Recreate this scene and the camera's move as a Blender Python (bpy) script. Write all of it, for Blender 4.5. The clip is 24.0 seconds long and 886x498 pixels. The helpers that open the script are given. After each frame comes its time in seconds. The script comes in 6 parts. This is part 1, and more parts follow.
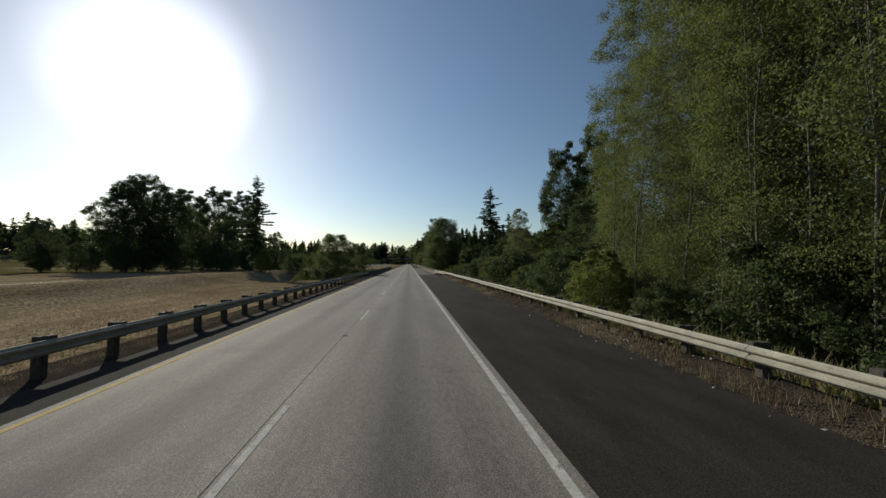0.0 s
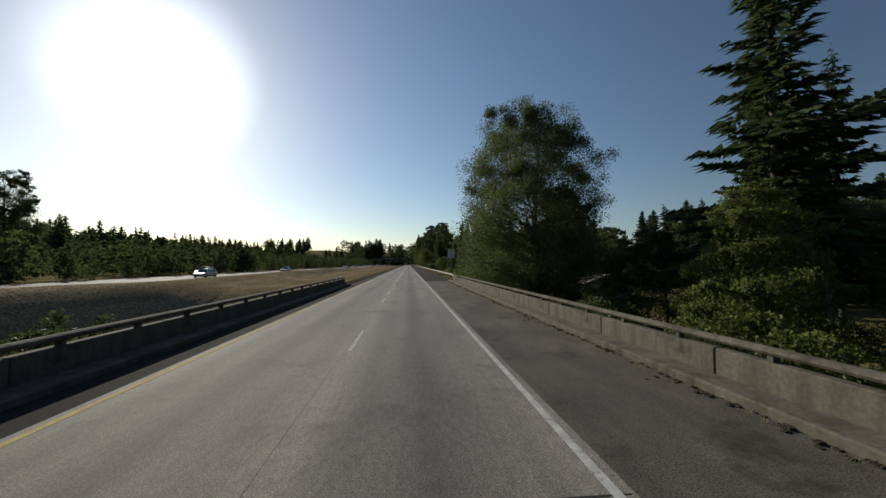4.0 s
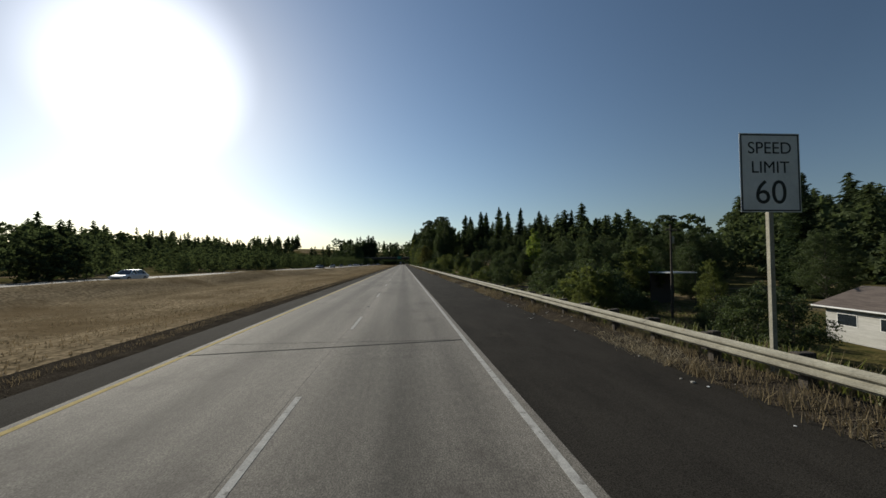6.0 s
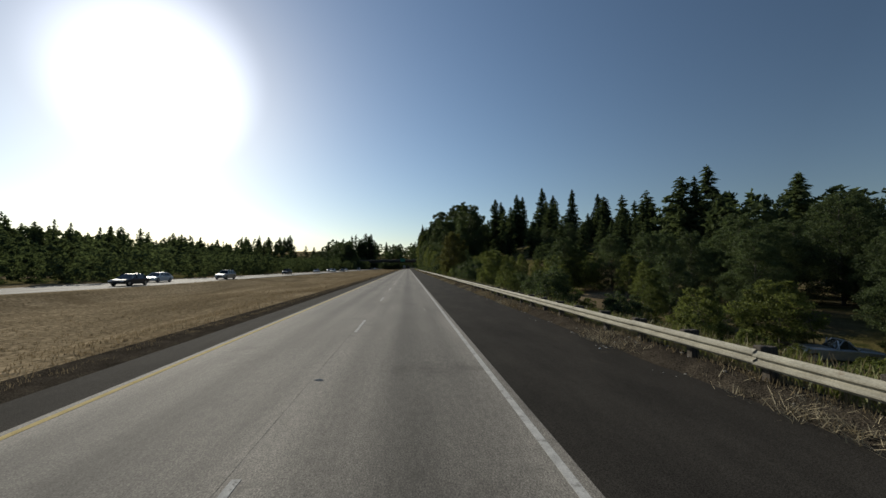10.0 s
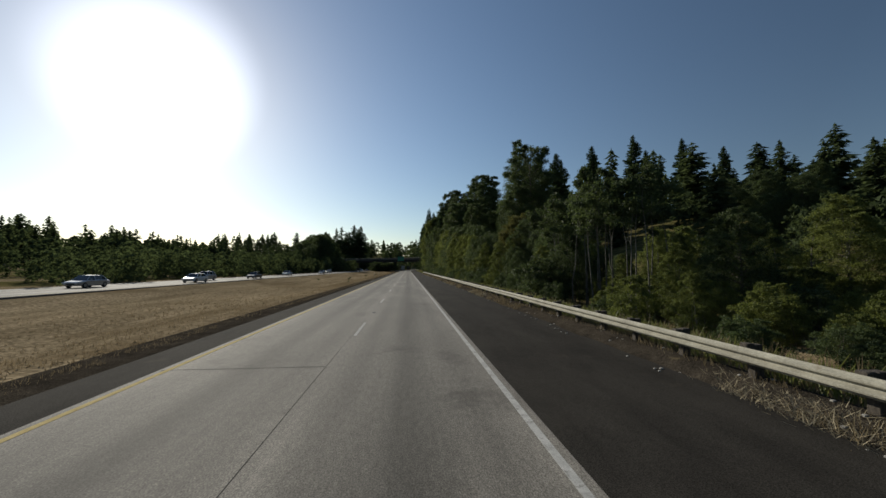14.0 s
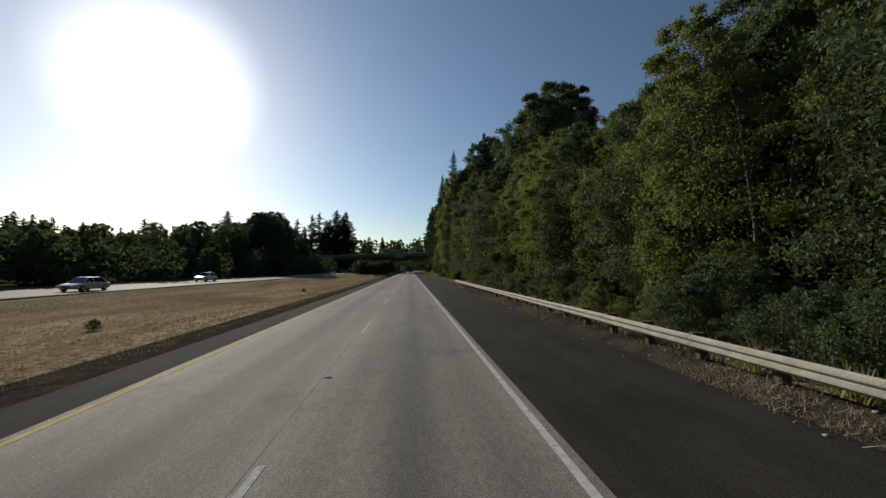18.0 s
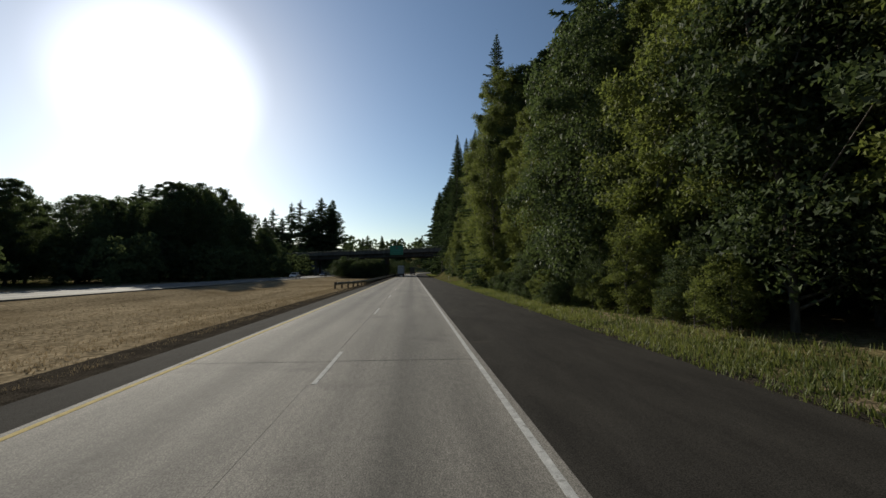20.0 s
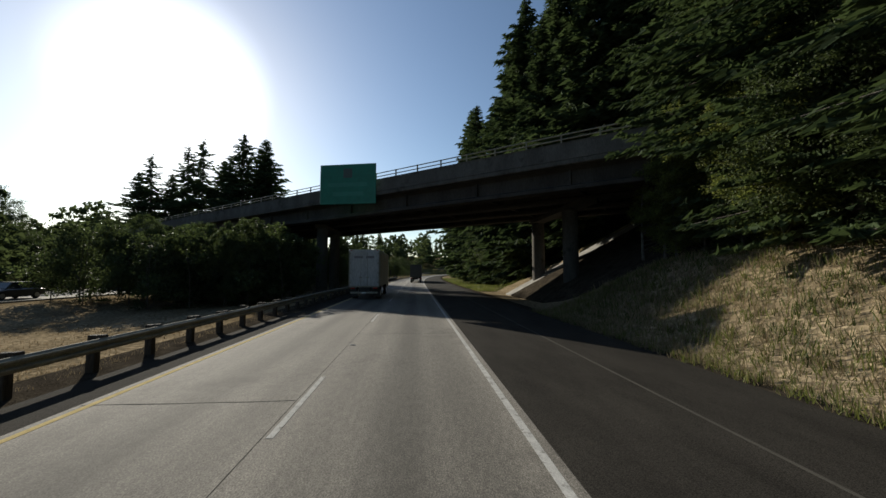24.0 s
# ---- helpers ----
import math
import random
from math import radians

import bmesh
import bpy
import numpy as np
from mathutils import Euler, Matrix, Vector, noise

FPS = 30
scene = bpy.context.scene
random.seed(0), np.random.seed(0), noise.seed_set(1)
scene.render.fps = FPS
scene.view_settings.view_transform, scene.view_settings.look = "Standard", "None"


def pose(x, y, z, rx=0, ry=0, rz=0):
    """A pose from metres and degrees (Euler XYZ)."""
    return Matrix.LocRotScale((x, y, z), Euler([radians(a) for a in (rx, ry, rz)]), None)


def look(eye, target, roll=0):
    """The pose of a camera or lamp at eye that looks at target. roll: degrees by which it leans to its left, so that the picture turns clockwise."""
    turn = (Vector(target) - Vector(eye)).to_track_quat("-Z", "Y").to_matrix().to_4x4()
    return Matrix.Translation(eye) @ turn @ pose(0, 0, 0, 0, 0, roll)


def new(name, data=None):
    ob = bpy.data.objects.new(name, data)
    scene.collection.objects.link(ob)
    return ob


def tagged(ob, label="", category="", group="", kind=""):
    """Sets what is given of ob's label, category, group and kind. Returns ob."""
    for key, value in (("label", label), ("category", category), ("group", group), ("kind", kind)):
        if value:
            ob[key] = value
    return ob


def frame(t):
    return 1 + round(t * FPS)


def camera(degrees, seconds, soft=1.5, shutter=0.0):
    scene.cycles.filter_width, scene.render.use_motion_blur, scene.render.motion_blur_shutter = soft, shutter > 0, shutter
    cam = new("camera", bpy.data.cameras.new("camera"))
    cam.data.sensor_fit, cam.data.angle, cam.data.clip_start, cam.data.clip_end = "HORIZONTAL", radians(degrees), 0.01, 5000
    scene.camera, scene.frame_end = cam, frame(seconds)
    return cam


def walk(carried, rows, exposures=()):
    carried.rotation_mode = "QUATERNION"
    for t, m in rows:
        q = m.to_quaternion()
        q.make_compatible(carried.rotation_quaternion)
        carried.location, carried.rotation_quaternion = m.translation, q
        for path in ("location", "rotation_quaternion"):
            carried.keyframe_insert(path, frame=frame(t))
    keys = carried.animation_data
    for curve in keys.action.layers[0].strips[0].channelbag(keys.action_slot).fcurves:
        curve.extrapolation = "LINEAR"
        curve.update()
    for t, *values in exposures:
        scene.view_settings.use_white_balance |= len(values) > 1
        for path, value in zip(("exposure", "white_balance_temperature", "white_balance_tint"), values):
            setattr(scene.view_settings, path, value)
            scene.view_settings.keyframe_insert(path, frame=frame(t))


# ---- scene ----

# ---------------------------------------------------------------- camera
# The road runs straight along +y; a lorry cab carries the camera in the outer of two lanes.
cam = camera(100.7, 24.0)
FOCAL = 650.0
# seconds, metres along the road
PACE = [(0.0, 0.0), (2.4, 69.5), (4.7, 135.0), (7.0, 199.2), (10.0, 281.0), (13.0, 363.9), (14.2, 396.6), (17.0, 472.7), (21.0, 582.3), (24.0, 666.9)]
# seconds, side, vanishing point of the road across and down
DRIVE = [
    (0.0, 0.11, 724, 466), (1.0, -0.12, 726, 467), (2.0, -0.34, 728, 469), (3.5, -0.32, 724, 468),
    (5.0, -0.27, 718, 466), (6.0, -0.06, 714, 466), (7.0, 0.04, 722, 472), (8.5, 0.02, 722, 472),
    (10.0, 0.0, 722, 473), (12.0, -0.03, 722, 474), (14.0, -0.05, 722, 475), (17.0, -0.16, 724, 476),
    (19.0, 0.0, 728, 478), (21.0, 0.21, 730, 480), (23.4, 0.05, 733, 481), (24.0, 0.17, 735, 482)]
EYE = 2.33


def along(t):
    return float(np.interp(t, [p[0] for p in PACE], [p[1] for p in PACE]))


rows = []
for t, side, vx, vy in DRIVE:
    rows.append((t, pose(side, along(t), EYE,
                         90 + math.degrees(math.atan((vy - 441) / FOCAL)), 0,
                         -math.degrees(math.atan((784 - vx) / FOCAL)))))
walk(cam, rows, exposures=((0.0, 0.06, 6250, 7), (17.5, 0.06, 6250, 7), (20.5, 0.25, 6250, 7), (22.0, 0.4, 6250, 7), (24.0, 0.42, 6250, 7)))

# ---------------------------------------------------------------- sky and sun
SUN_LEFT, SUN_UP = 33.0, 23.0
world = bpy.data.worlds.new("sky")
scene.world = world
world.use_nodes = True
wn = world.node_tree
wn.nodes.clear()
sky = wn.nodes.new("ShaderNodeTexSky")
sky.sky_type = "NISHITA"
sky.sun_disc = False
sky.sun_elevation = radians(SUN_UP)
sky.sun_rotation = radians(-SUN_LEFT)
sky.altitude = 60
sky.air_density = 1.0
sky.dust_density = 0.42
sky.ozone_density = 1.5
wb = wn.nodes.new("ShaderNodeBackground")
wb.inputs["Strength"].default_value = 0.081
wo = wn.nodes.new("ShaderNodeOutputWorld")
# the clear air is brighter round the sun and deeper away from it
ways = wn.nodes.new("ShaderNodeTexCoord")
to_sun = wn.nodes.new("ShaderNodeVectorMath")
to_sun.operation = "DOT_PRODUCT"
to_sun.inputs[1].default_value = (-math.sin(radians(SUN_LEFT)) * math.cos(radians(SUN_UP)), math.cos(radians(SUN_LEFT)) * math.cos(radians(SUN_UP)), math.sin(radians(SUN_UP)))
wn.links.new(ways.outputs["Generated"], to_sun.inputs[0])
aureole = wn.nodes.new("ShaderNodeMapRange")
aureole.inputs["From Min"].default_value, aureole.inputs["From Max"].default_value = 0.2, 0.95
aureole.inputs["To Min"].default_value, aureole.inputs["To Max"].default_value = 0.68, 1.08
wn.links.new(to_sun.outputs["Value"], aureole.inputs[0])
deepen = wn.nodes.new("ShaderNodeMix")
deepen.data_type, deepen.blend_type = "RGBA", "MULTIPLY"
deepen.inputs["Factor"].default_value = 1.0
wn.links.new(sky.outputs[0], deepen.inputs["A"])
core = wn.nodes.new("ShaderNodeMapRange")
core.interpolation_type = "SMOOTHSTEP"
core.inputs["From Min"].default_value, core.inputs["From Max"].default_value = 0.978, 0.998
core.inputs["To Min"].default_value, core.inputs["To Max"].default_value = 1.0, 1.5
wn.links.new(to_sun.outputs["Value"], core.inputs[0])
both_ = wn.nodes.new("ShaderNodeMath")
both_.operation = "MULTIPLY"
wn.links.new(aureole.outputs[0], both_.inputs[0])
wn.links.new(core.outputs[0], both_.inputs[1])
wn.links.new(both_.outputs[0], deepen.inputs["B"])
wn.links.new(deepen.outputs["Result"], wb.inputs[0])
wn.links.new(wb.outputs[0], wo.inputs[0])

sun = new("sun", bpy.data.lights.new("sun", "SUN"))
sun.data.energy = 4.4
sun.data.angle = radians(0.53)
sun.data.color = (1.0, 0.9, 0.75)
sun.matrix_world = look((-math.sin(radians(SUN_LEFT)) * 100, math.cos(radians(SUN_LEFT)) * 100,
                         math.tan(radians(SUN_UP)) * 100), (0, 0, 0))

# ---------------------------------------------------------------- materials


def surface(name, c1, c2, scale=2.0, rough=0.8, bump=0.3, metal=0.0, fine=40.0, stretch=(1, 1, 1), patch=None, reach=0.02, spec=0.3, grit=0.0):
    """A material with two scales of colour change and a fine relief, in metres of the object's own space."""
    m = bpy.data.materials.new(name)
    m.use_nodes = True
    n, l = m.node_tree.nodes, m.node_tree.links
    b = n["Principled BSDF"]
    b.inputs["Roughness"].default_value = rough
    b.inputs["Metallic"].default_value = metal
    b.inputs["Specular IOR Level"].default_value = spec
    tc = n.new("ShaderNodeTexCoord")
    mp = n.new("ShaderNodeMapping")
    mp.inputs["Scale"].default_value = stretch
    l.new(tc.outputs["Object"], mp.inputs[0])
    big = n.new("ShaderNodeTexNoise")
    big.inputs["Scale"].default_value = scale
    big.inputs["Detail"].default_value = 5
    big.inputs["Roughness"].default_value = 0.65
    small = n.new("ShaderNodeTexNoise")
    small.inputs["Scale"].default_value = fine
    small.inputs["Detail"].default_value = 3
    l.new(mp.outputs[0], big.inputs[0])
    l.new(tc.outputs["Object"] if grit else mp.outputs[0], small.inputs[0])
    ramp = n.new("ShaderNodeValToRGB")
    ramp.color_ramp.elements[0].position, ramp.color_ramp.elements[1].position = 0.35, 0.68
    ramp.color_ramp.elements[0].color = (*c1, 1)
    ramp.color_ramp.elements[1].color = (*c2, 1)
    l.new(big.outputs["Fac"], ramp.inputs[0])
    mix = n.new("ShaderNodeMix")
    mix.data_type, mix.blend_type = "RGBA", "OVERLAY"
    mix.inputs["Factor"].default_value = 0.45
    l.new(ramp.outputs[0], mix.inputs["A"])
    if grit:
        sharp = n.new("ShaderNodeMapRange")
        sharp.inputs["From Min"].default_value, sharp.inputs["From Max"].default_value = 0.33, 0.67
        sharp.inputs["To Min"].default_value, sharp.inputs["To Max"].default_value = 0.5 - grit, 0.5 + grit
        l.new(small.outputs["Fac"], sharp.inputs[0])
        l.new(sharp.outputs[0], mix.inputs["B"])
        mix.inputs["Factor"].default_value = 0.8
    else:
        l.new(small.outputs["Fac"], mix.inputs["B"])
    out = mix.outputs["Result"]
    if patch:
        colour, size, edge = patch
        w = n.new("ShaderNodeTexNoise")
        w.inputs["Scale"].default_value = size
        w.inputs["Detail"].default_value = 6
        w.inputs["Roughness"].default_value = 0.7
        l.new(tc.outputs["Object"], w.inputs[0])
        r = n.new("ShaderNodeMapRange")
        r.inputs["From Min"].default_value, r.inputs["From Max"].default_value = edge, edge + 0.12
        l.new(w.outputs["Fac"], r.inputs[0])
        mx = n.new("ShaderNodeMix")
        mx.data_type = "RGBA"
        l.new(r.outputs[0], mx.inputs["Factor"])
        l.new(out, mx.inputs["A"])
        mx.inputs["B"].default_value = (*colour, 1)
        out = mx.outputs["Result"]
    l.new(out, b.inputs["Base Color"])
    bp = n.new("ShaderNodeBump")
    bp.inputs["Strength"].default_value = bump
    bp.inputs["Distance"].default_value = reach
    l.new(small.outputs["Fac"], bp.inputs["Height"])
    l.new(bp.outputs[0], b.inputs["Normal"])
    return m


def leafage(name, dark, light, glow=0.35, scale=0.25, spec=0.25, rough=0.55, sieve=(1.35, 1.4, 1.0)):
    """Leaves: colour by leaf and by clump, some light coming through."""
    m = bpy.data.materials.new(name)
    m.use_nodes = True
    n, l = m.node_tree.nodes, m.node_tree.links
    b, out = n["Principled BSDF"], n["Material Output"]
    b.inputs["Roughness"].default_value = rough
    b.inputs["Specular IOR Level"].default_value = spec
    geo = n.new("ShaderNodeNewGeometry")
    info = n.new("ShaderNodeObjectInfo")
    tc = n.new("ShaderNodeTexCoord")
    noise_ = n.new("ShaderNodeTexNoise")
    noise_.inputs["Scale"].default_value = scale
    l.new(tc.outputs["Object"], noise_.inputs[0])
    add = n.new("ShaderNodeMath")
    add.operation = "MULTIPLY_ADD"
    l.new(geo.outputs["Random Per Island"], add.inputs[0])
    add.inputs[1].default_value = 0.45
    clump = n.new("ShaderNodeMapRange")
    clump.inputs["From Min"].default_value, clump.inputs["From Max"].default_value = 0.3, 0.7
    clump.inputs["To Min"].default_value, clump.inputs["To Max"].default_value = 0.2, 0.85
    l.new(noise_.outputs["Fac"], clump.inputs[0])
    l.new(clump.outputs[0], add.inputs[2])
    add2 = n.new("ShaderNodeMath")
    add2.operation = "MULTIPLY_ADD"
    l.new(info.outputs["Random"], add2.inputs[0])
    add2.inputs[1].default_value = 0.3
    l.new(add.outputs[0], add2.inputs[2])
    ramp = n.new("ShaderNodeValToRGB")
    ramp.color_ramp.elements[0].position, ramp.color_ramp.elements[1].position = 0.4, 1.15
    ramp.color_ramp.elements[1].position = 1.0
    ramp.color_ramp.elements[0].color = (*dark, 1)
    ramp.color_ramp.elements[1].color = (*light, 1)
    l.new(add2.outputs[0], ramp.inputs[0])
    l.new(ramp.outputs[0], b.inputs["Base Color"])
    tr = n.new("ShaderNodeBsdfTranslucent")
    through_ = n.new("ShaderNodeMix")
    through_.data_type, through_.blend_type = "RGBA", "MULTIPLY"
    through_.inputs["Factor"].default_value = 1.0
    through_.inputs["B"].default_value = (*sieve, 1)
    l.new(ramp.outputs[0], through_.inputs["A"])
    l.new(through_.outputs["Result"], tr.inputs[0])
    mx = n.new("ShaderNodeMixShader")
    mx.inputs[0].default_value = glow
    l.new(b.outputs[0], mx.inputs[1])
    l.new(tr.outputs[0], mx.inputs[2])
    l.new(mx.outputs[0], out.inputs[0])
    return m


def plain(name, colour, rough=0.5, metal=0.0, fine=60.0, bump=0.05, spec=0.5):
    return surface(name, [c * 0.85 for c in colour], [min(1, c * 1.1) for c in colour], 1.3, rough, bump, metal, fine, spec=spec)




def lane_material():
    """Worn concrete: oil-darkened lane middles, wheel tracks, stains and fine grit."""
    m = surface("lane_concrete", (0.136, 0.125, 0.107), (0.188, 0.173, 0.148), 0.8, 0.86, 0.7, 0, 55, (1, 0.12, 1), ((0.108, 0.098, 0.084), 0.35, 0.56), 0.006, 0.24, 0.24)
    n, l = m.node_tree.nodes, m.node_tree.links
    b = n["Principled BSDF"]
    old = b.inputs["Base Color"].links[0].from_socket
    tc = n.new("ShaderNodeTexCoord")
    sep = n.new("ShaderNodeSeparateXYZ")
    l.new(tc.outputs["Object"], sep.inputs[0])
    ang = n.new("ShaderNodeMath")
    ang.operation = "MULTIPLY_ADD"
    ang.inputs[1].default_value, ang.inputs[2].default_value = 2 * math.pi / 3.66, 0.05
    l.new(sep.outputs["X"], ang.inputs[0])
    cosine = n.new("ShaderNodeMath")
    cosine.operation = "COSINE"
    l.new(ang.outputs[0], cosine.inputs[0])
    twice = n.new("ShaderNodeMath")
    twice.operation = "MULTIPLY"
    twice.inputs[1].default_value = 3.0
    l.new(ang.outputs[0], twice.inputs[0])
    cos2 = n.new("ShaderNodeMath")
    cos2.operation = "COSINE"
    l.new(twice.outputs[0], cos2.inputs[0])
    both = n.new("ShaderNodeMath")
    both.operation = "MULTIPLY_ADD"
    both.inputs[1].default_value = 0.55
    l.new(cos2.outputs[0], both.inputs[0])
    l.new(cosine.outputs[0], both.inputs[2])
    rng_ = n.new("ShaderNodeMapRange")
    rng_.inputs["From Min"].default_value, rng_.inputs["From Max"].default_value = -1.4, 1.5
    rng_.inputs["To Min"].default_value, rng_.inputs["To Max"].default_value = 1.19, 0.6
    l.new(both.outputs[0], rng_.inputs[0])
    mx = n.new("ShaderNodeMix")
    mx.data_type, mx.blend_type = "RGBA", "MULTIPLY"
    mx.inputs["Factor"].default_value = 1.0
    l.new(old, mx.inputs["A"])
    l.new(rng_.outputs[0], mx.inputs["B"])
    # long streaks of rubber and wear, and broad blotches
    out = mx.outputs["Result"]
    for sx, sy, lo, hi, a, c in ((2.6, 0.06, 0.3, 0.7, 0.93, 1.06), (0.5, 0.11, 0.32, 0.68, 0.88, 1.1), (14.0, 4.5, 0.34, 0.66, 0.86, 1.14), (60.0, 24.0, 0.36, 0.64, 0.7, 1.3)):
        mp = n.new("ShaderNodeMapping")
        mp.inputs["Scale"].default_value = (sx, sy, 1)
        l.new(tc.outputs["Object"], mp.inputs[0])
        ns = n.new("ShaderNodeTexNoise")
        ns.inputs["Scale"].default_value, ns.inputs["Detail"].default_value = 1.0, 4
        l.new(mp.outputs[0], ns.inputs[0])
        rg = n.new("ShaderNodeMapRange")
        rg.inputs["From Min"].default_value, rg.inputs["From Max"].default_value = lo, hi
        rg.inputs["To Min"].default_value, rg.inputs["To Max"].default_value = a, c
        l.new(ns.outputs["Fac"], rg.inputs[0])
        k = n.new("ShaderNodeMix")
        k.data_type, k.blend_type = "RGBA", "MULTIPLY"
        k.inputs["Factor"].default_value = 1.0
        l.new(out, k.inputs["A"])
        l.new(rg.outputs[0], k.inputs["B"])
        out = k.outputs["Result"]
    l.new(out, b.inputs["Base Color"])
    return m


M_LANE = lane_material()
M_SHOULDER = surface("shoulder_asphalt", (0.027, 0.0245, 0.021), (0.043, 0.039, 0.033), 0.9, 0.97, 0.7, 0, 70, (1, 0.3, 1), ((0.064, 0.055, 0.042), 0.5, 0.62), 0.008, 0.04, 0.32)
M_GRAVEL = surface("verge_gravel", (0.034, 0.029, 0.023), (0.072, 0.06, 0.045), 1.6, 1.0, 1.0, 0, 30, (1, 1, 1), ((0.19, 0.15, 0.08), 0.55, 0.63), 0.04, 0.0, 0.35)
M_WHITE = surface("white_road_paint", (0.34, 0.335, 0.315), (0.52, 0.51, 0.48), 4, 0.92, 0.2, 0, 60, (1, 1, 1), ((0.19, 0.182, 0.165), 5.0, 0.54), 0.003, 0.05)
M_YELLOW = surface("yellow_road_paint", (0.42, 0.33, 0.14), (0.56, 0.45, 0.22), 4, 0.95, 0.2, 0, 60, (1, 1, 1), ((0.22, 0.17, 0.09), 6.0, 0.62), 0.003, 0.03)
M_FADED = plain("faded_old_paint", (0.075, 0.07, 0.06), 0.95, spec=0.03)
M_SEAM = plain("joint_tar", (0.035, 0.035, 0.035), 0.95, spec=0.05)
M_GALV = surface("galvanised_steel", (0.24, 0.225, 0.178), (0.38, 0.36, 0.285), 1.5, 0.8, 0.15, 0.0, 30, (1, 1, 1), ((0.2, 0.16, 0.11), 2.0, 0.62))
M_TIMBER = surface("weathered_timber", (0.05, 0.042, 0.034), (0.10, 0.085, 0.068), 5, 0.9, 0.6, 0, 50, (4, 4, 0.6))
M_CONCRETE = surface("old_concrete", (0.2, 0.19, 0.17), (0.36, 0.345, 0.31), 0.7, 0.9, 0.5, 0, 18, (1, 1, 1), ((0.13, 0.12, 0.1), 0.9, 0.6), 0.02, 0.2)


def region_ground():
    """Dry gold grass, with leaf litter and weeds under the trees on either side."""
    m = surface("dry_grassland", (0.165, 0.128, 0.078), (0.31, 0.245, 0.155), 0.33, 1.0, 1.0, 0, 5, (1, 0.16, 1), ((0.15, 0.112, 0.065), 0.07, 0.52), 0.1, 0.0, 0.3)
    n, l = m.node_tree.nodes, m.node_tree.links
    b = n["Principled BSDF"]
    old = b.inputs["Base Color"].links[0].from_socket
    tc = n.new("ShaderNodeTexCoord")
    sep = n.new("ShaderNodeSeparateXYZ")
    l.new(tc.outputs["Object"], sep.inputs[0])
    wob = n.new("ShaderNodeTexNoise")
    wob.inputs["Scale"].default_value = 0.3
    l.new(tc.outputs["Object"], wob.inputs[0])

    def ramp(sock, a, c):
        r = n.new("ShaderNodeMapRange")
        r.inputs["From Min"].default_value, r.inputs["From Max"].default_value = a, c
        l.new(sock, r.inputs[0])
        return r.outputs[0]

    def calc(op, p, q):
        k = n.new("ShaderNodeMath")
        k.operation = op
        l.new(p, k.inputs[0])
        if isinstance(q, float):
            k.inputs[1].default_value = q
        else:
            l.new(q, k.inputs[1])
        return k.outputs[0]

    shift = calc("MULTIPLY_ADD", wob.outputs["Fac"], 8.0)
    x = calc("ADD", sep.outputs["X"], shift)
    right = calc("MULTIPLY", ramp(x, 12.0, 14.0), ramp(sep.outputs["Y"], 655.0, 625.0))
    deep = calc("MULTIPLY", ramp(x, 20.0, 25.0), ramp(sep.outputs["Y"], 600.0, 640.0))
    left = calc("MAXIMUM", calc("MULTIPLY", ramp(x, -42.0, -50.0), ramp(sep.outputs["Y"], 120.0, 150.0)), ramp(x, -74.0, -84.0))
    both = calc("MAXIMUM", calc("MAXIMUM", calc("MAXIMUM", right, deep), left), ramp(sep.outputs["Y"], 960.0, 1040.0))
    under = n.new("ShaderNodeTexNoise")
    under.inputs["Scale"].default_value = 0.7
    under.inputs["Detail"].default_value = 6
    l.new(tc.outputs["Object"], under.inputs[0])
    cr = n.new("ShaderNodeValToRGB")
    cr.color_ramp.elements[0].position, cr.color_ramp.elements[1].position = 0.35, 0.7
    cr.color_ramp.elements[0].color = (0.045, 0.05, 0.018, 1)
    cr.color_ramp.elements[1].color = (0.16, 0.13, 0.055, 1)
    l.new(under.outputs["Fac"], cr.inputs[0])
    dry = n.new("ShaderNodeTexNoise")
    dry.inputs["Scale"].default_value, dry.inputs["Detail"].default_value = 0.035, 3
    l.new(tc.outputs["Object"], dry.inputs[0])
    both = calc("MULTIPLY", both, ramp(dry.outputs["Fac"], 0.62, 0.5))
    mx = n.new("ShaderNodeMix")
    mx.data_type = "RGBA"
    l.new(both, mx.inputs["Factor"])
    l.new(old, mx.inputs["A"])
    l.new(cr.outputs[0], mx.inputs["B"])
    l.new(mx.outputs["Result"], b.inputs["Base Color"])
    return m


M_STAINED = surface("stained_parapet_concrete", (0.078, 0.068, 0.052), (0.15, 0.133, 0.104), 1.6, 0.95, 0.5, 0, 12, (1, 1, 0.12), ((0.055, 0.05, 0.038), 0.9, 0.55), 0.012, 0.15, 0.1)
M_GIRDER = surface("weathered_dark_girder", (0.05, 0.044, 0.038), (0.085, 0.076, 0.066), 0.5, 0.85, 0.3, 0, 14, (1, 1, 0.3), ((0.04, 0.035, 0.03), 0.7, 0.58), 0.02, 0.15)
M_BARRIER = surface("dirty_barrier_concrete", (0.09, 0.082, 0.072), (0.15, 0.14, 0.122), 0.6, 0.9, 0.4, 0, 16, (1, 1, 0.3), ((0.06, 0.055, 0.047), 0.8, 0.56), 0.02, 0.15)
M_YARD = surface("yard_gravel", (0.075, 0.066, 0.052), (0.135, 0.118, 0.092), 0.5, 1.0, 0.9, 0, 25, (1, 1, 1), ((0.2, 0.16, 0.1), 0.15, 0.6), 0.03, 0.0, 0.3)
M_BARN = surface("dark_barn_boards", (0.03, 0.022, 0.016), (0.07, 0.05, 0.036), 2.0, 0.95, 0.6, 0, 20, (5, 5, 0.3), None, 0.02, 0.1)
